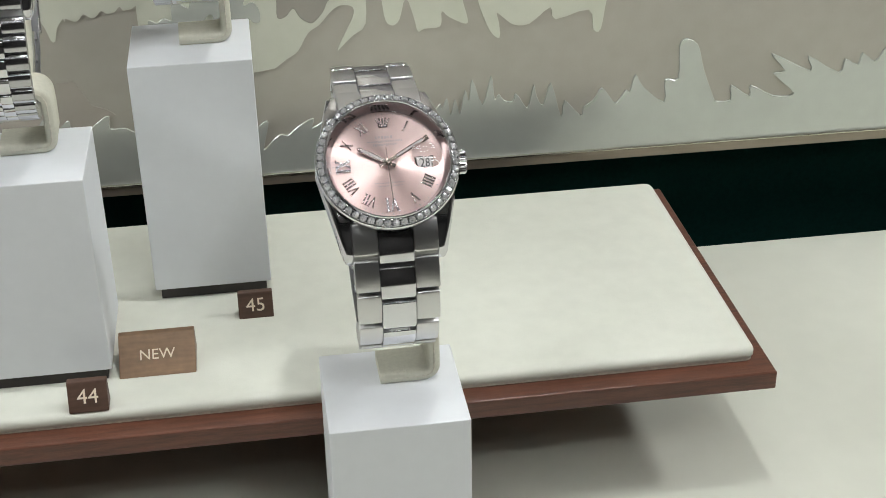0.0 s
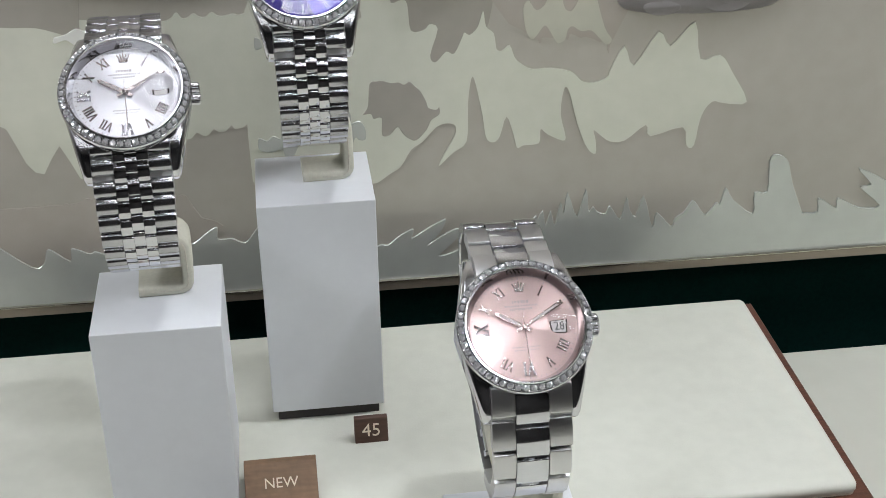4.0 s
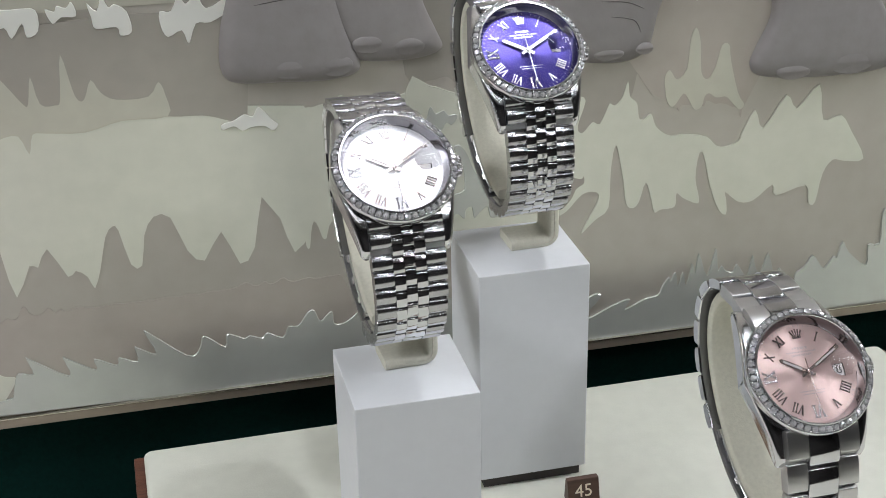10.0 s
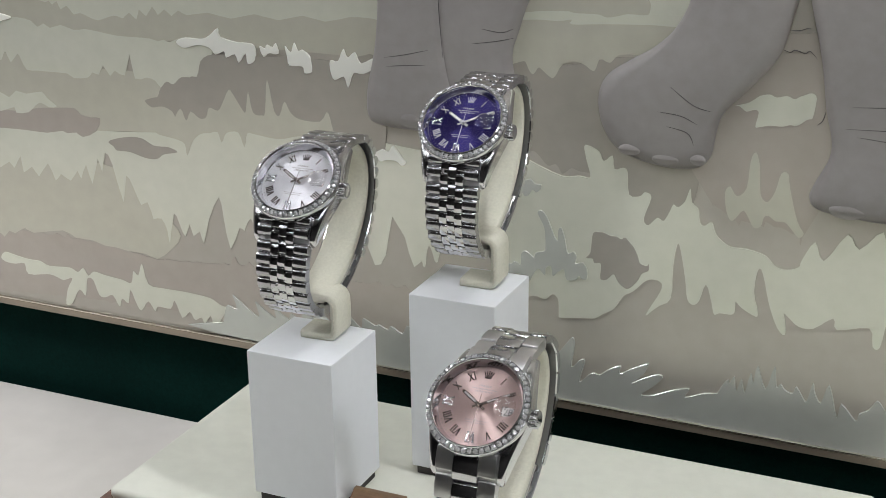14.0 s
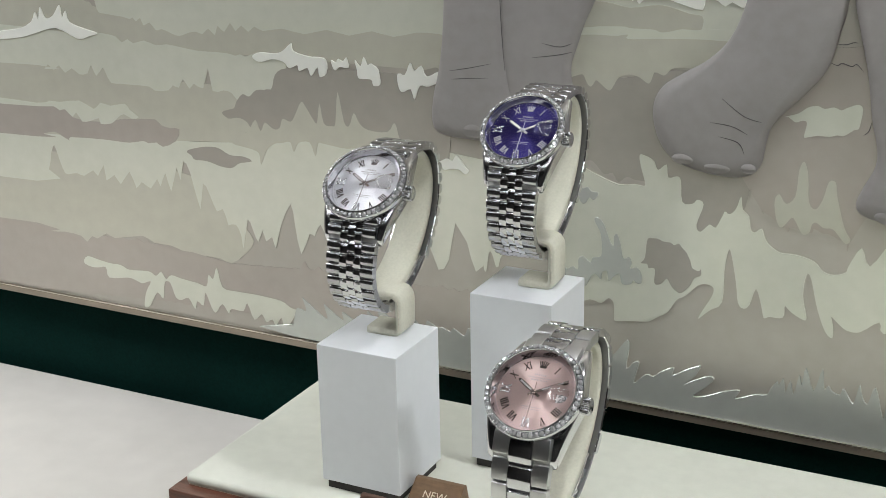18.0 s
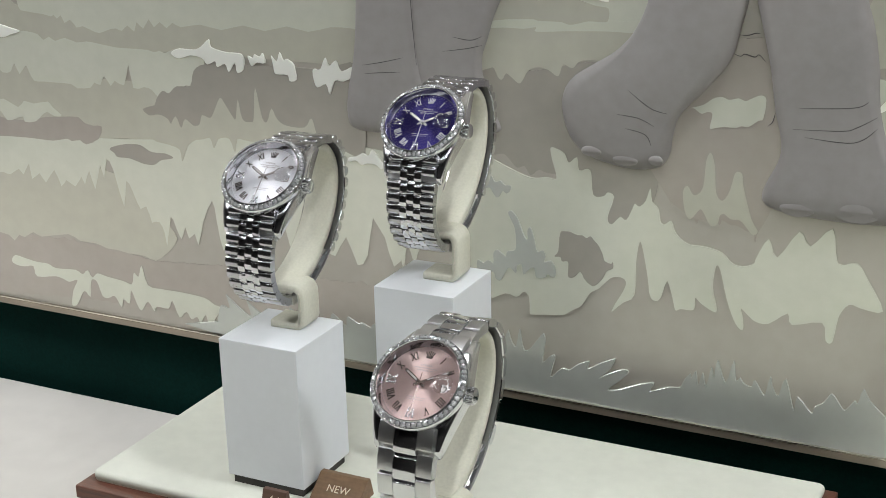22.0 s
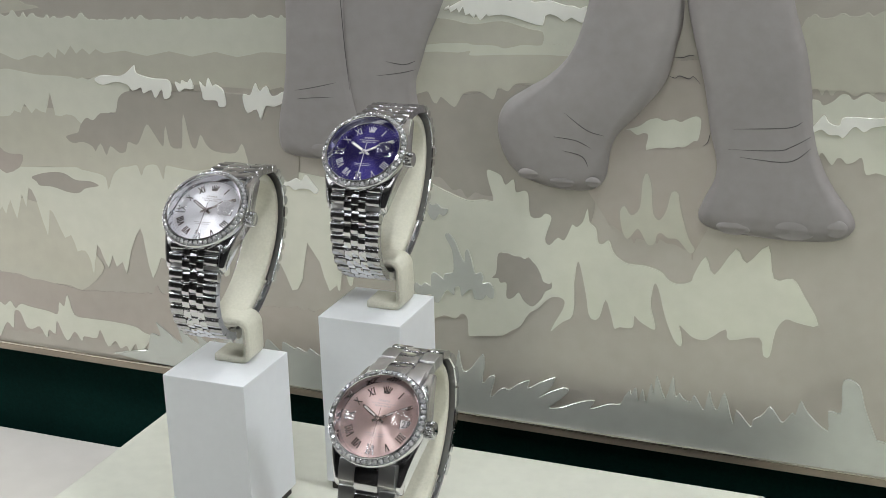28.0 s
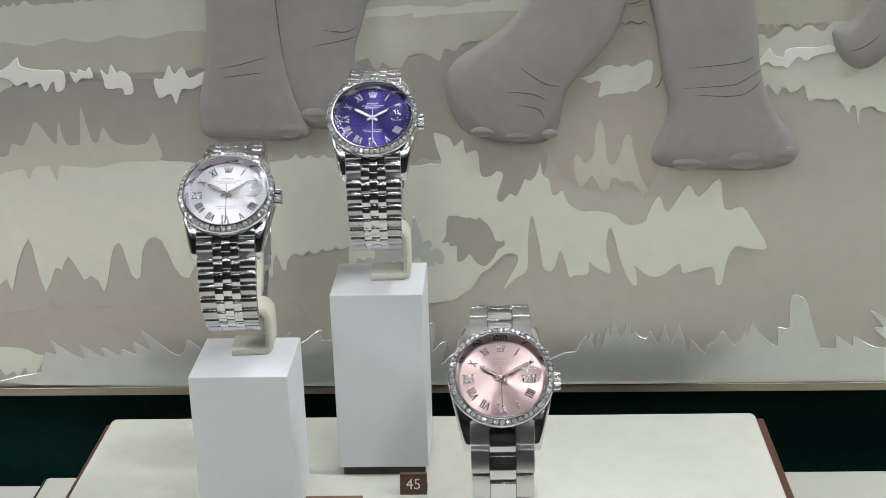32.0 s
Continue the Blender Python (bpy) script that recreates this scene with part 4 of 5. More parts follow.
def on_ring(phi, off=0.0):
    """Place, way (towards 12) and outward normal in (y, z), phi degrees from the dial round by 6 o'clock."""
    s, c = math.sin(radians(phi)), math.cos(radians(phi))
    t = Vector((RING["b"] * c, RING["a"] * s)).normalized()
    n = Vector((-t.y, t.x))
    return Vector((-RING["b"] * s, RING["z"] + RING["a"] * c)) + n * off, t, n


def ring_steps(phi0, phi1, pitch):
    """Angles spaced by pitch along the ring."""
    out, phi, run = [], phi0, pitch / 2
    last = on_ring(phi0)[0]
    while phi < phi1:
        phi += 0.25
        p = on_ring(phi)[0]
        run += (p - last).length
        last = p
        if run >= pitch:
            out.append(phi)
            run -= pitch
    return out


def link_mesh(name, profile, mat, rim=0.05, shrink=0.82):
    """A bar of unit width along x with the given (t, n) profile and eased ends."""
    bm = bmesh.new()
    rows = []
    ct, cn = sum(p[0] for p in profile) / len(profile), sum(p[1] for p in profile) / len(profile)
    for x, k in ((-0.5, shrink), (-0.5 + rim, 1), (0.5 - rim, 1), (0.5, shrink)):
        rows.append([bm.verts.new((x, ct + (t - ct) * k, cn + (n - cn) * k)) for t, n in profile])
    m = len(profile)
    for a, b in zip(rows, rows[1:]):
        for i in range(m):
            bm.faces.new((a[i], a[(i + 1) % m], b[(i + 1) % m], b[i]))
    bm.faces.new(rows[0])
    bm.faces.new(rows[-1])
    bmesh.ops.recalc_face_normals(bm, faces=bm.faces)
    return mesh_of(name, bm, mat, True, 34)


def bar_profile(half, low, high, crown=0.5, steps=7):
    """A rounded top over a flat underside."""
    pts = [(-half, low), (half, low)]
    for k in range(steps + 1):
        a = math.pi * k / steps
        pts.append((half * math.cos(a), high * (1 - crown) + high * crown * math.sin(a) if 0 < k < steps else high * (1 - crown) * 0.8))
    return pts


def flat_profile(half, low, high, edge, bulge=0.0):
    """A nearly flat top, arched by bulge, with small rounded shoulders over a flat underside."""
    pts = [(-half, low), (half, low), (half, high - edge - bulge)]
    for k in range(1, 5):
        a = math.pi / 2 * k / 4
        pts.append((half - edge * (1 - math.cos(a)), high - bulge - edge * (1 - math.sin(a))))
    flat = half - edge
    pts += [(flat * f, high - bulge * f * f) for f in (0.75, 0.5, 0.25)] if bulge else []
    return pts + ([(0.0, high)] if bulge else []) + [(-t, n) for t, n in pts[:1:-1]]


LINKS = {
    "outer_j": link_mesh("outer_link", bar_profile(0.00236, -0.0016, 0.0021, 0.62, 12), M["satin"], 0.03, 0.95),
    "outer_back_j": link_mesh("outer_link", bar_profile(0.00208, -0.0008, 0.0025, 0.80, 12), M["steel"], 0.03, 0.95),
    "outer_back_o": link_mesh("outer_link", flat_profile(0.00385, -0.0008, 0.0024, 0.0008, 0.0004), M["steel"], 0.035, 0.92),
    "centre_j": link_mesh("centre_link", flat_profile(0.00236, -0.0016, 0.0020, 0.0005, 0.00035), M["steel"], 0.03, 0.97),
    "outer_o": link_mesh("outer_link", flat_profile(0.00408, -0.0021, 0.0020, 0.0005, 0.0003), M["brushed"], 0.045, 0.94),
    "centre_o": link_mesh("centre_link", flat_profile(0.00408, -0.0021, 0.0021, 0.0004, 0.0005), M["steel"], 0.025, 0.95),
}


def half_width(phi):
    f = min(phi - 34, 326 - phi) / 85
    return 0.0107 - 0.0012 * max(0.0, min(1.0, f))


def place_on_ring(phi, x, width, off=0.0):
    p, t, n = on_ring(phi, off)
    return Matrix(((width, 0, 0, x), (0, t.x, n.x, p.x), (0, t.y, n.y, p.y), (0, 0, 0, 1)))


def strip(phi0, phi1, half, off, thick, steps=40, bevel=0.0):
    """A curved strip along the ring; half: its half width or a function of phi."""
    bm = bmesh.new()
    rows = []
    for k in range(steps + 1):
        phi = phi0 + (phi1 - phi0) * k / steps
        w = half(phi) if callable(half) else half
        row = []
        for x, o in ((-w + bevel, off), (-w, off + bevel), (-w, off + thick - bevel), (-w + bevel, off + thick), (w - bevel, off + thick), (w, off + thick - bevel), (w, off + bevel), (w - bevel, off)):
            p, _, _ = on_ring(phi, o)
            row.append(bm.verts.new((x, p.x, p.y)))
        rows.append(row)
    for a, b in zip(rows, rows[1:]):
        for i in range(8):
            bm.faces.new((a[i], a[(i + 1) % 8], b[(i + 1) % 8], b[i]))
    bm.faces.new(rows[0])
    bm.faces.new(rows[-1])
    bmesh.ops.recalc_face_normals(bm, faces=bm.faces)
    return bm


def bracelet(watch, kind):
    # dark strip under the links paints the shade in their gaps
    gap_strip = part("bracelet", strip(35, 325, lambda p: half_width(p) - 0.0006, -0.0008, 0.0014, 60), M["link_gap_shade"], watch, "steel bracelet of " + ("five-piece rounded links" if kind == "j" else "flat three-piece links"))
    pitch = 0.0048 if kind == "j" else 0.0086
    shares = (0.276, 0.1493, 0.1494, 0.1493, 0.276) if kind == "j" else (0.29, 0.42, 0.29)

    def row(w, places, side="outer_"):
        x = -w / 2
        for k, share in enumerate(shares):
            cx, size = x + w * share / 2, w * share
            x += w * share
            centre = kind == "j" and k in (1, 2, 3) or kind == "o" and k == 1
            shifted = k in (1, 3) if kind == "j" else k == 1
            m = places(shifted, cx, size * (0.985 if kind == "j" else 0.97))
            if m is not None:
                part("link", LINKS[("centre_" if centre else side) + kind], None, gap_strip, "polished centre link" if centre else "", m)

    for lo, hi in ((36, 134), (181, 324)):
        halves = ring_steps(lo, hi, pitch / 2)
        for phi in ring_steps(lo, hi, pitch):
            later = [h for h in halves if h > phi + 0.3]

            def on(shifted, cx, size):
                if shifted and not later:
                    return None
                return place_on_ring(later[0] if shifted else phi, cx, size)

            row(half_width(phi) * 2, on, "outer_back_" if lo > 150 and phi < 290 else "outer_")
    # the first row lies on the fixed pieces between the lugs
    for s in (1, -1):
        def fixed(shifted, cx, size, start=0.0192 if kind == "j" else 0.0178):
            y = start + (0.0019 if shifted else 0.0)
            z = -0.0060 * (y / 0.0225) ** 3.0
            a = math.atan(0.80 * (y / 0.0225) ** 2.0)
            t = Vector((math.cos(a), -s * math.sin(a)))
            return Matrix(((size, 0, 0, cx), (0, t.x, -t.y, s * y), (0, t.y, t.x, z - 0.0010), (0, 0, 0, 1)))

        row(0.0210, fixed)
        if kind == "j":
            row(0.0210, functools.partial(fixed, start=0.0146))
    # folding clasp: a cover with a raised lever and hinge blocks over an inner blade
    clasp = part("clasp", strip(137, 179, 0.0081, 0.0004, 0.0020, 24, 0.0004), M["brushed"], watch, "brushed steel folding clasp", None, True, 40)
    part("clasp_lever", strip(138, 152, 0.0062, 0.0024, 0.0011, 10, 0.0003), M["steel"], clasp, "polished clasp lever", None, True, 40)
    part("clasp_blade", strip(140, 177, 0.0079, -0.0024, 0.0010, 20, 0.0002), M["steel"], clasp, "polished inner clasp blade", None, True, 40)
    for phi in (137, 150, 163, 176):
        part("hinge_block", strip(phi, phi + 4, 0.0083, -0.0021, 0.0036, 4, 0.0005), M["steel"], clasp, "polished hinge block", None, True, 40)


def case_mesh():
    bm = bmesh.new()

    def half(y):
        a = min(1.0, abs(y) / 0.0225)
        return 0.0127 + 0.0051 * (1 - a ** 1.05)

    def top(y):
        a = abs(y) / 0.0225
        return -0.0006 - 0.0060 * a ** 3.0

    def low(y):
        a = abs(y) / 0.0225
        return -0.0068 - 0.0026 * a ** 2.0

    def loft(ys, inner):
        rows = []
        for y in ys:
            w, t, b = half(y), top(y), low(y)
            past = max(0.0, abs(y) - 0.0215)
            t, w = t - 900.0 * past ** 2 - 0.4 * past, w - 0.4 * past
            e, g = 0.0007, min(0.0017, (w - 0.0108) * 0.8)
            i = inner(y)
            sec = [(i, b), (w - e, b), (w, b + e)] + [(w - g * (1 - math.cos(a)), t - g * 0.8 * (1 - math.sin(a))) for a in (0.0, 0.4, 0.8, 1.2, 1.57)] + [(i, t)]
            rows.append([[bm.verts.new((s * x, y, z)) for x, z in sec] for s in (1, -1)] if inner(y) > 0 else
                        [[bm.verts.new((x, y, z)) for x, z in [(-x, z) for x, z in sec[1:8]][::-1] + sec[1:8]]])
        for ra, rb in zip(rows, rows[1:]):
            for a, b in zip(ra, rb):
                m = len(a)
                for k in range(m):
                    bm.faces.new((a[k], a[(k + 1) % m], b[(k + 1) % m], b[k]))
        for r in (rows[0], rows[-1]):
            for a in r:
                bm.faces.new(a)

    loft([-0.0142 + 0.0284 * k / 20 for k in range(21)], lambda y: 0)
    for s in (1, -1):
        loft([s * v for v in (0.0138, 0.0146, 0.0156, 0.0165, 0.0174, 0.0183, 0.0192, 0.0200, 0.0208, 0.0215, 0.0218, 0.0221, 0.0224)], lambda y: 0.0107)
    bmesh.ops.recalc_face_normals(bm, faces=bm.faces)
    return mesh_of("case", bm, M["case_steel"], True, 32)


def end_link_mesh(x0, x1, mat, rise):
    """A fixed piece between the lugs, from the case to the first link."""
    bm = bmesh.new()
    rows = []
    for k in range(8):
        y = 0.0134 + 0.0091 * k / 7
        z = rise - 0.0060 * (y / 0.0225) ** 3.0
        e = 0.0003
        rows.append([bm.verts.new((x, y, zz)) for x, zz in ((x0, z - 0.0035), (x0, z - e), (x0 + e, z), (x1 - e, z), (x1, z - e), (x1, z - 0.0035))])
    for a, b in zip(rows, rows[1:]):
        for i in range(6):
            bm.faces.new((a[i], a[(i + 1) % 6], b[(i + 1) % 6], b[i]))
    bm.faces.new(rows[0])
    bm.faces.new(rows[-1])
    bmesh.ops.recalc_face_normals(bm, faces=bm.faces)
    return mesh_of("end_link", bm, mat, True, 40)


def stone_mesh(seed):
    """A small brilliant of unit radius; each cut has its own slightly uneven facets."""
    r = random.Random(seed)
    bm = bmesh.new()
    n = 8

    def ring(rad, z, turn, loose):
        out = []
        for k in range(n):
            a = 2 * math.pi * (k + turn) / n
            out.append(bm.verts.new((rad * math.cos(a), rad * math.sin(a), z + r.uniform(-loose, loose))))
        return out

    top = bm.verts.new((0, 0, 0.42))
    table = ring(0.46, 0.40, 0.0, 0.13)
    mid = ring(0.76, 0.27, 0.5, 0.08)
    rim = ring(1.0, 0.0, 0.0, 0.0)
    tip = bm.verts.new((0, 0, -0.86))
    for k in range(n):
        j = (k + 1) % n
        bm.faces.new((top, table[k], table[j]))
        bm.faces.new((table[k], mid[k], table[j]))
        bm.faces.new((table[k], rim[k], mid[k]))
        bm.faces.new((table[j], mid[k], rim[j]))
        bm.faces.new((mid[k], rim[k], rim[j]))
        bm.faces.new((rim[k], tip, rim[j]))
    bmesh.ops.recalc_face_normals(bm, faces=bm.faces)
    bmesh.ops.split_edges(bm, edges=list(bm.edges))
    return mesh_of("stone", bm, M["stone"])


CASE, STONES = case_mesh(), [stone_mesh(k) for k in range(6)]
STONE_COUNT = 52
END_LINKS = [end_link_mesh(-0.0106, -0.0043, M["brushed"], -0.0010), end_link_mesh(-0.0042, 0.0042, M["steel"], -0.0010), end_link_mesh(0.0043, 0.0106, M["brushed"], -0.0010)]


def bead_mesh():
    """The tiny beads that hold the stones, in pairs at both rims of the channel."""
    bm = bmesh.new()
    for k in range(STONE_COUNT):
        a = 2 * math.pi * (k + 0.5) / STONE_COUNT
        for rad, z in ((0.01606, 0.00318), (0.01738, 0.00248)):
            for d in (-0.00020, 0.00020):
                m = Matrix.Rotation(a, 4, "Z") @ Matrix.Translation((rad, d, z))
                bmesh.ops.create_icosphere(bm, subdivisions=1, radius=0.00027, matrix=m)
    return mesh_of("bead_rim", bm, M["steel"], True, 180)


BEADS = bead_mesh()
BEZEL = mesh_of("bezel", lathe([(0.0151, 0.0034), (0.0153, 0.0037), (0.0156, 0.0037), (0.0158, 0.0035), (0.0159, 0.0030), (0.0160, 0.0016), (0.0174, 0.0010), (0.01755, 0.0021), (0.0177, 0.00215), (0.01785, 0.0019), (0.0179, 0.0014), (0.0179, 0.0006), (0.0174, -0.0011), (0.0151, -0.0011)], 128), M["steel"], True, 30)
REHAUT = mesh_of("inner_ring", lathe([(0.0154, 0.0000), (0.0154, 0.0030), (0.0151, 0.0030), (0.0147, 0.0020), (0.0142, 0.0004), (0.0140, 0.0001)], 128), M["steel"], True, 30)
CRYSTAL = mesh_of("crystal", lathe([(0.0, 0.0035), (0.0146, 0.0035), (0.0151, 0.0032)], 128, None, False), M["crystal"], True, 30)
PLATE = lambda mat: mesh_of("dial", lathe([(0.0, 0.0), (0.0146, 0.0), (0.0146, -0.0004), (0.0, -0.0004)], 128, None, False), mat, True, 30)


def lens_mesh():
    """A rounded, evenly domed magnifier."""
    bm = bmesh.new()
    rows = []
    n = 40
    for k in range(9):
        f = 1 - k / 8.6
        z = 0.00012 + 0.00088 * (1 - f * f)
        row = []
        for i in range(n):
            a = 2 * math.pi * i / n
            c, d = math.cos(a), math.sin(a)
            e = 2 / 2.5
            row.append(bm.verts.new((0.0037 * f * math.copysign(abs(c) ** e, c), 0.0034 * f * math.copysign(abs(d) ** e, d), z)))
        rows.append(row)
    base = [bm.verts.new((v.co.x, v.co.y, 0)) for v in rows[0]]
    rows.insert(0, base)
    for a, b in zip(rows, rows[1:]):
        for k in range(n):
            bm.faces.new((a[k], a[(k + 1) % n], b[(k + 1) % n], b[k]))
    bm.faces.new(rows[-1])
    bm.faces.new(rows[0][::-1])
    bmesh.ops.recalc_face_normals(bm, faces=bm.faces)
    return mesh_of("date_lens", bm, M["lens"], True, 60)


LENS = lens_mesh()


def crown_mesh():
    bm = lathe([(0.0, 0.0), (0.0018, 0.0), (0.0018, 0.0010), (0.0028, 0.0011), (0.0031, 0.0014), (0.0031, 0.0033), (0.0028, 0.0037), (0.0022, 0.0039), (0.0, 0.0040)], 120, None, False)
    for v in bm.verts:
        r = math.hypot(v.co.x, v.co.y)
        if r > 0.0027:
            a = math.atan2(v.co.y, v.co.x)
            k = 1 - 0.09 * (0.5 - 0.5 * math.cos(24 * a))
            v.co.x *= k
            v.co.y *= k
    return mesh_of("winding_crown", bm, M["steel"], True, 20)


CROWN = crown_mesh()


def stroke(bm, x0, y0, x1, y1, w, z0, z1):
    """A straight bar between two points of the dial."""
    d = Vector((x1 - x0, y1 - y0)).normalized()
    s = Vector((-d.y, d.x)) * (w / 2)
    a, b = Vector((x0, y0)), Vector((x1, y1))
    prism([tuple(a + s), tuple(a - s), tuple(b - s), tuple(b + s)], z0, z1, bm, w * 0.22)


def numeral_mesh(chars, height, mat, weight=1.0):
    """A roman numeral from bars with small feet."""
    bm = bmesh.new()
    widths = {"I": 0.23, "V": 0.62, "X": 0.66}
    total = sum(widths[c] for c in chars) * height + 0.06 * height * (len(chars) - 1)
    x, h = -total / 2, height / 2
    w, z1 = 0.00040 * weight, 0.00035
    for c in chars:
        cw = widths[c] * height
        m = x + cw / 2
        if c == "I":
            stroke(bm, m, -h, m, h, w * 1.15, 0, z1)
            for y in (-h, h):
                stroke(bm, m - w * 0.95, y, m + w * 0.95, y, w * 0.45, 0, z1)
        elif c == "V":
            stroke(bm, x + cw * 0.12, h, m, -h, w * 1.2, 0, z1)
            stroke(bm, x + cw * 0.88, h, m, -h, w * 0.8, 0, z1 * 0.98)
            for p in (0.12, 0.88):
                stroke(bm, x + cw * p - w * 0.8, h, x + cw * p + w * 0.8, h, w * 0.45, 0, z1 * 1.02)
        else:
            stroke(bm, x + cw * 0.12, h, x + cw * 0.88, -h, w * 1.2, 0, z1)
            stroke(bm, x + cw * 0.88, h, x + cw * 0.12, -h, w * 0.8, 0, z1 * 0.98)
            for p in (0.12, 0.88):
                for y in (-h, h):
                    stroke(bm, x + cw * p - w * 0.8, y, x + cw * p + w * 0.8, y, w * 0.45, 0, z1 * 1.02)
        x += cw + 0.06 * height
    return mesh_of("numeral", bm, mat)


def hand_mesh(name, length, tail, width, mat, z):
    bm = bmesh.new()
    w = width / 2
    prism([(-w * 0.75, -tail), (w * 0.75, -tail), (w, length * 0.55), (w * 0.85, length * 0.93), (0, length), (-w * 0.85, length * 0.93), (-w, length * 0.55)], z, z + 0.00022, bm, 0.00008)
    return mesh_of(name, bm, mat)


ROMANS = {1: "I", 2: "II", 4: "IIII", 5: "V", 6: "VI", 7: "VII", 8: "VIII", 9: "IX", 10: "X", 11: "XI"}


def watch(x, y, z, tilt, yaw, kind, dial_mat, mark_mat, second_mat, label, date=""):
    print_mat = M["white_metal"] if mark_mat == M["white_metal"] else M["print_grey"]
    ob = empty("wristwatch", pose(x, y, z, tilt, 0, yaw), label, "watch", "watches on the stands")
    part("case", CASE, None, ob, "polished steel case with lugs")
    for me in END_LINKS:
        part("end_link", me, None, ob)
        part("end_link", me, None, ob, "", Matrix.Rotation(math.pi, 4, "Z"))
    bez = part("bezel", BEZEL, None, ob, "steel bezel set with brilliant stones")
    r = random.Random(3)
    size = 0.00096
    for k in range(STONE_COUNT):
        m = Matrix.Rotation(2 * math.pi * k / STONE_COUNT, 4, "Z") @ Matrix.Translation((0.01672, 0, 0.00272)) @ Matrix.Rotation(radians(28 + r.uniform(-7, 7)), 4, "Y") @ Matrix.Rotation(radians(r.uniform(-7, 7)), 4, "X") @ Matrix.Rotation(r.uniform(0, 0.8), 4, "Z")
        part("stone", r.choice(STONES), None, bez, "", m @ Matrix.Diagonal((size, size, size, 1)))
    part("bead_rim", BEADS, None, bez, "tiny polished setting beads")
    part("inner_ring", REHAUT, None, ob, "polished steel inner ring")
    dial = part("dial", PLATE(dial_mat), None, ob, "sunray brushed dial")
    for hour, chars in ROMANS.items():
        big = hour in (6, 9)
        a = radians(hour * 30)
        rad = 0.0110
        m = Matrix.Translation((rad * math.sin(a), rad * math.cos(a), 0.00002)) @ Matrix.Rotation(-a, 4, "Z")
        if big:
            me = numeral_mesh(chars, 0.0034, M["stone_metal"], 1.5)
        else:
            me = numeral_mesh(chars, 0.0027, mark_mat, 0.8)
        part("numeral", me, None, dial, "raised numeral set with stones" if big else "raised metal numeral", m)
    # plain emblem at twelve
    bm = bmesh.new()
    prism([(-0.0011, -0.0015), (0.0011, -0.0015), (0.0013, -0.0009), (-0.0013, -0.0009)], 0, 0.0003, bm, 0.0001)
    for k in range(5):
        stroke(bm, (k - 2) * 0.00042, -0.0009, (k - 2) * 0.00085, 0.0013 - 0.00025 * abs(k - 2), 0.00034, 0, 0.0003)
    part("emblem", bm, mark_mat, dial, "plain metal emblem", Matrix.Translation((0, 0.0112, 0.00002)))
    # plain lines of print
    for yy, ww, hh in ((0.0070, 0.0044, 0.00072), (0.0059, 0.0086, 0.00045), (0.0050, 0.0060, 0.00058), (-0.0052, 0.0072, 0.00034), (-0.0060, 0.0062, 0.00034)):
        bm = bmesh.new()
        x0 = -ww / 2
        while x0 < ww / 2 - hh * 0.4:
            w = hh * r.uniform(0.35, 0.85)
            lift = hh * r.choice((0.0, 0.0, 0.25))
            box(x0, x0 + w, yy - hh / 2 + lift, yy + hh / 2, 0.00002, 0.00006, 0, 1, bm)
            x0 += w + hh * r.uniform(0.25, 0.5)
        part("printed_line", bm, print_mat, dial, "fine line of print")
    bm = bmesh.new()
    for k in range(60):
        a = 2 * math.pi * k / 60
        stroke(bm, 0.01310 * math.sin(a), 0.01310 * math.cos(a), 0.01365 * math.sin(a), 0.01365 * math.cos(a), 0.00012 if k % 5 else 0.00026, 0.00002, 0.00008)
    part("minute_track", bm, print_mat, dial, "fine minute marks")
    # date window
    part("date_frame", box(0.0077, 0.0110, -0.0012, 0.0012, 0.00002, 0.00022, 0.0001), mark_mat, dial, "metal date window frame")
    disc = part("date_disc", box(0.0080, 0.0107, -0.0010, 0.0010, 0.00018, 0.00030), M["date_white"], dial, "white date disc")
    if date:
        part("date_number", text_mesh("date_number", date, 0.0021, M["ink"], 0.00002), None, disc, "black number", Matrix.Translation((0.0094, 0, 0.00034)))
    # the pointers at ten past ten
    part("hour_hand", hand_mesh("hour_hand", 0.0084, 0.0022, 0.0013, second_mat, 0.0006), None, ob, "flat metal hour hand", Matrix.Rotation(radians(59), 4, "Z"))
    part("minute_hand", hand_mesh("minute_hand", 0.0124, 0.0024, 0.0011, second_mat, 0.0010), None, ob, "flat metal minute hand", Matrix.Rotation(radians(-61), 4, "Z"))
    for length, width, z, turn in ((0.0084, 0.0013, 0.00082, 59), (0.0124, 0.0011, 0.00122, -61)):
        bm = bmesh.new()
        prism([(-width * 0.24, length * 0.22), (width * 0.24, length * 0.22), (width * 0.26, length * 0.86), (-width * 0.26, length * 0.86)], z, z + 0.00004, bm)
        part("hand_inlay", bm, M["inlay"] if mark_mat == M["white_metal"] else M["inlay_grey"], ob, "narrow inlay of a pointer", Matrix.Rotation(radians(turn), 4, "Z"))
    part("second_hand", hand_mesh("second_hand", 0.0125, 0.0036, 0.00028, second_mat, 0.0014), None, ob, "thin second hand", Matrix.Rotation(radians(181), 4, "Z"))
    part("hand_cap", lathe([(0.0, 0.0019), (0.0006, 0.0018), (0.0007, 0.0015), (0.0007, 0.0004)], 20, None, False), second_mat, ob, "", None, True)
    glass = part("crystal", CRYSTAL, None, ob, "clear sapphire crystal")
    glass.visible_shadow = False
    lens = part("date_lens", LENS, None, glass, "small magnifying lens over the date", Matrix.Translation((0.0094, 0, 0.00352)))
    lens.visible_shadow = False
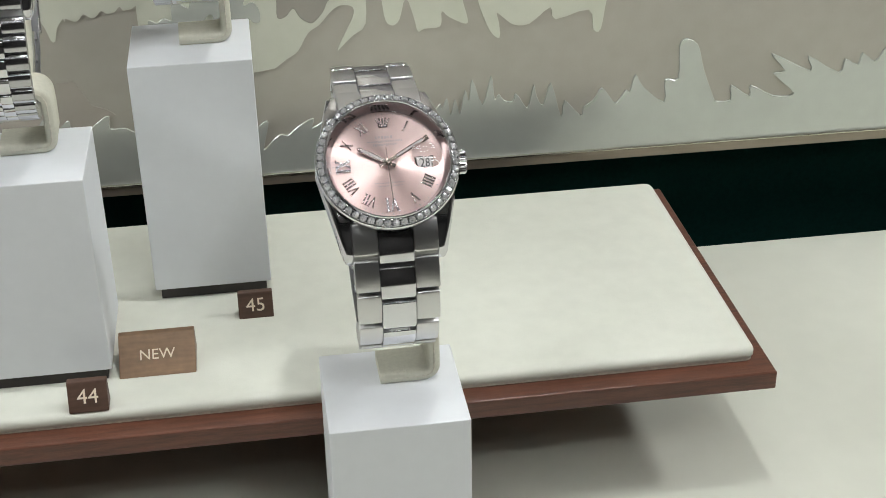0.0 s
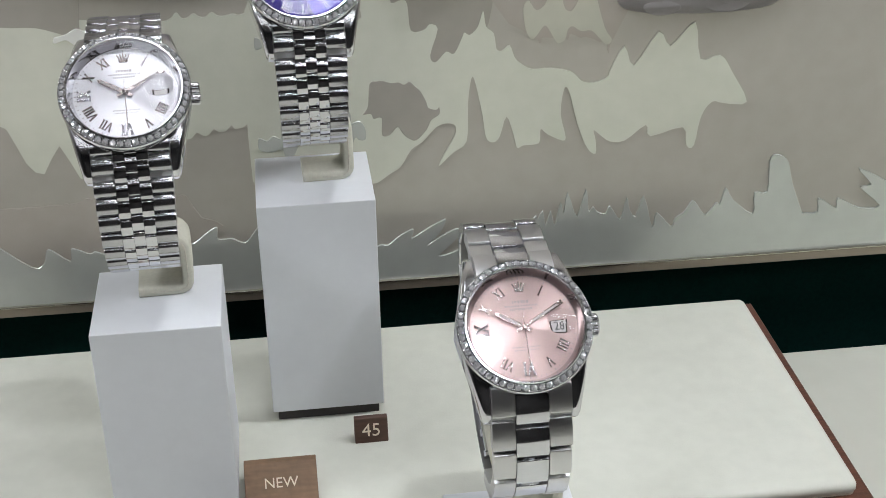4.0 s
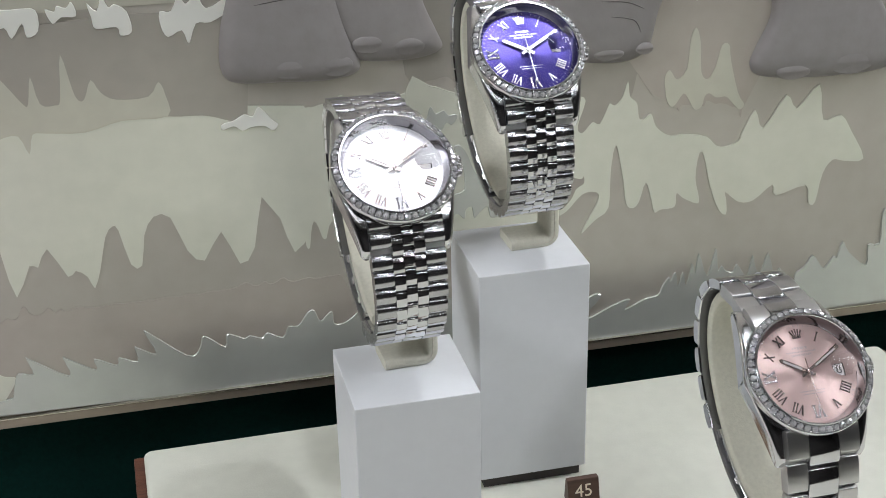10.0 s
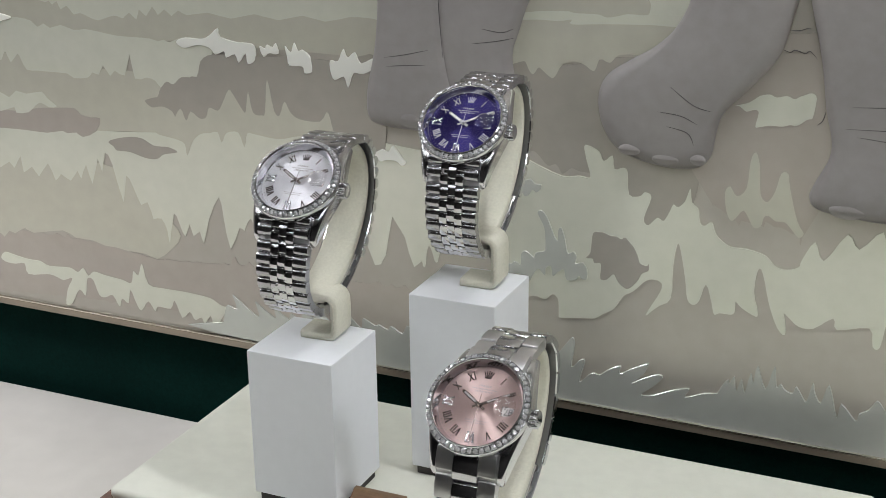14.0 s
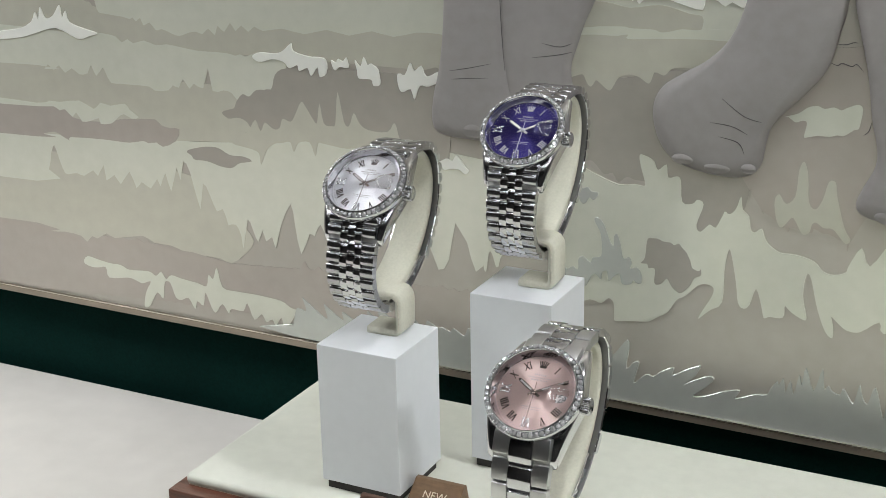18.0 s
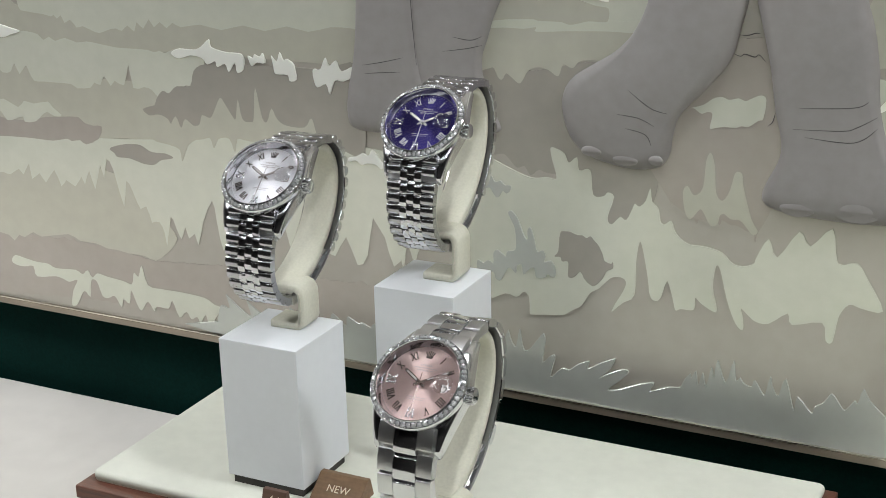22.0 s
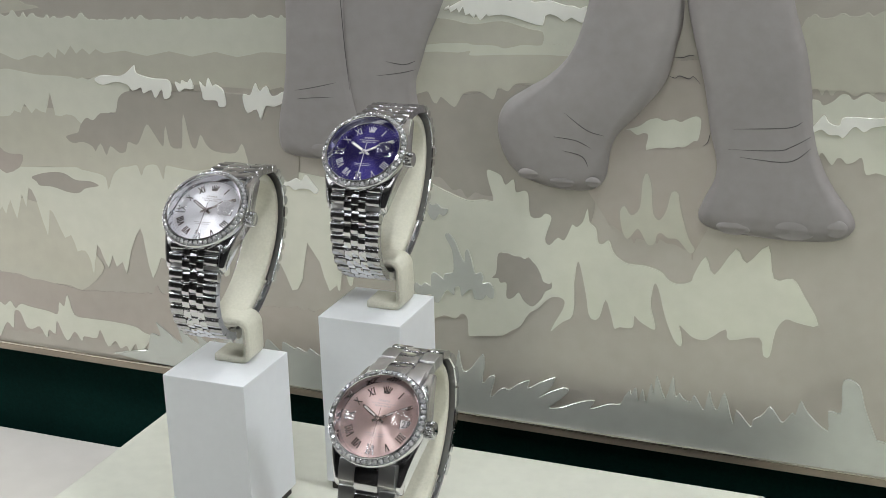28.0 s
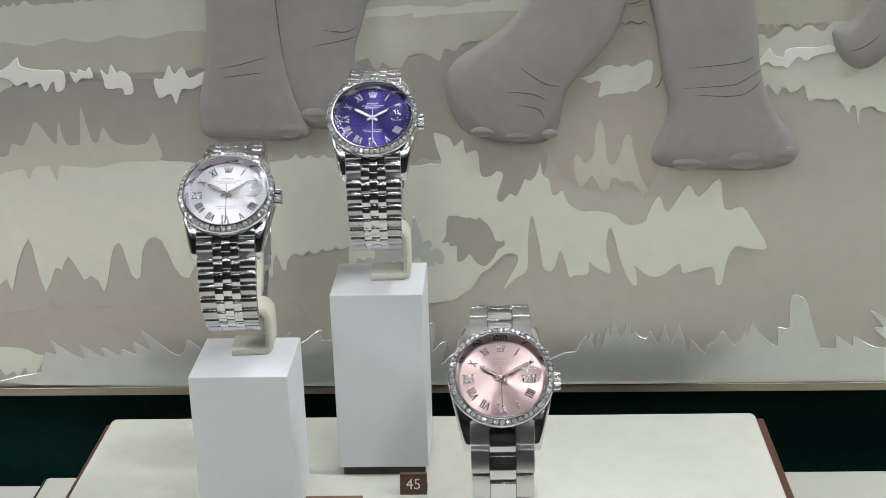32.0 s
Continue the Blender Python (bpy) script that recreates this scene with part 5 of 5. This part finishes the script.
    part("winding_crown", CROWN, None, ob, "fluted steel winding crown", Matrix.Translation((0.0161, 0, -0.0030)) @ Matrix.Rotation(radians(90), 4, "Y"))
    bracelet(ob, kind)
    return ob


def watch_stand(x, y, z, tilt, yaw, top):
    """A suede cuff inside the bracelet, on a bent foot."""
    base = pose(x, y, top, 0, 0, yaw) @ Matrix.Translation((0, 0.0100, 0))
    ob = empty("watch_stand", base, "cream suede watch stand with a bent foot", "watch stand", "cream watch stands")
    hub = pose(x, y, z, tilt, 0, yaw)
    local = base.inverted() @ hub
    part("cuff", strip(127, 322, 0.0071, -0.0050, 0.0034, 60, 0.0007), M["cuff"], ob, "open cream suede cuff", local, True, 50)
    lift = z - top
    arm = 0.0203 + (lift - 0.0680)
    path = [(-0.0038, 0.0016), (0.0070, 0.0016), (0.0095, 0.0020), (0.0107, 0.0034), (0.0109, 0.0060), (0.0109, arm - 0.0046), (0.0105, arm - 0.0022), (0.0092, arm - 0.0006), (0.0068, arm), (0.0010, arm)]
    pts = spline(path, 3, False)
    bm = bmesh.new()
    rows = []
    for k, p in enumerate(pts):
        d = (Vector(pts[min(k + 1, len(pts) - 1)]) - Vector(pts[max(k - 1, 0)])).normalized()
        n = Vector((-d.y, d.x)) * 0.0016
        a, b = Vector(p) + n, Vector(p) - n
        h, e = 0.0066, 0.0006
        rows.append([bm.verts.new(q) for q in ((a.x, -h + e, a.y), (a.x, h - e, a.y), (p[0] + n.x * 0.6, h, p[1] + n.y * 0.6), (p[0] - n.x * 0.6, h, p[1] - n.y * 0.6), (b.x, h - e, b.y), (b.x, -h + e, b.y), (p[0] - n.x * 0.6, -h, p[1] - n.y * 0.6), (p[0] + n.x * 0.6, -h, p[1] + n.y * 0.6))])
    for a, b in zip(rows, rows[1:]):
        for i in range(8):
            bm.faces.new((a[i], a[(i + 1) % 8], b[(i + 1) % 8], b[i]))
    bm.faces.new(rows[0])
    bm.faces.new(rows[-1])
    bmesh.ops.recalc_face_normals(bm, faces=bm.faces)
    foot = part("bent_foot", bm, M["cuff"], ob, "cream suede bent foot", None, True, 50)
    for s in (-1, 1):
        part("stitching", tube([(q[0], s * 0.0066, q[1]) for q in pts[1:-1]], 0.00022, 5), M["pad_line"], foot, "fine edge stitching", None, True, 180)
    return ob


WATCHES = [
    (-0.0930, 0.0653, 0.1277, 39.0, 2.5, TOP_44, "j", "dial_silver", "mark_metal", "pointer_metal", "steel wristwatch with silver dial and stone-set bezel", "", 0.972),
    (-0.0421, 0.1059, 0.1449, 42.3, 1.8, TOP_45, "j", "dial_blue", "white_metal", "white_metal", "steel wristwatch with violet-blue dial and stone-set bezel", "", 1.0),
    (0.0064, 0.0055, 0.0803, 42.3, 0.6, TOP_46, "o", "dial_pink", "mark_metal", "dark_metal", "steel wristwatch with pink dial and flat-link bracelet", "28", 0.955),
]
for wx, wy, wz, tilt, yaw, top, kind, dial_mat, mark, pointer_mat, label, date, girth in WATCHES:
    set_ring(girth)
    watch_stand(wx, wy, wz, tilt, yaw, top)
    watch(wx, wy, wz, tilt, yaw, kind, M[dial_mat], M[mark], M[pointer_mat], label, date)
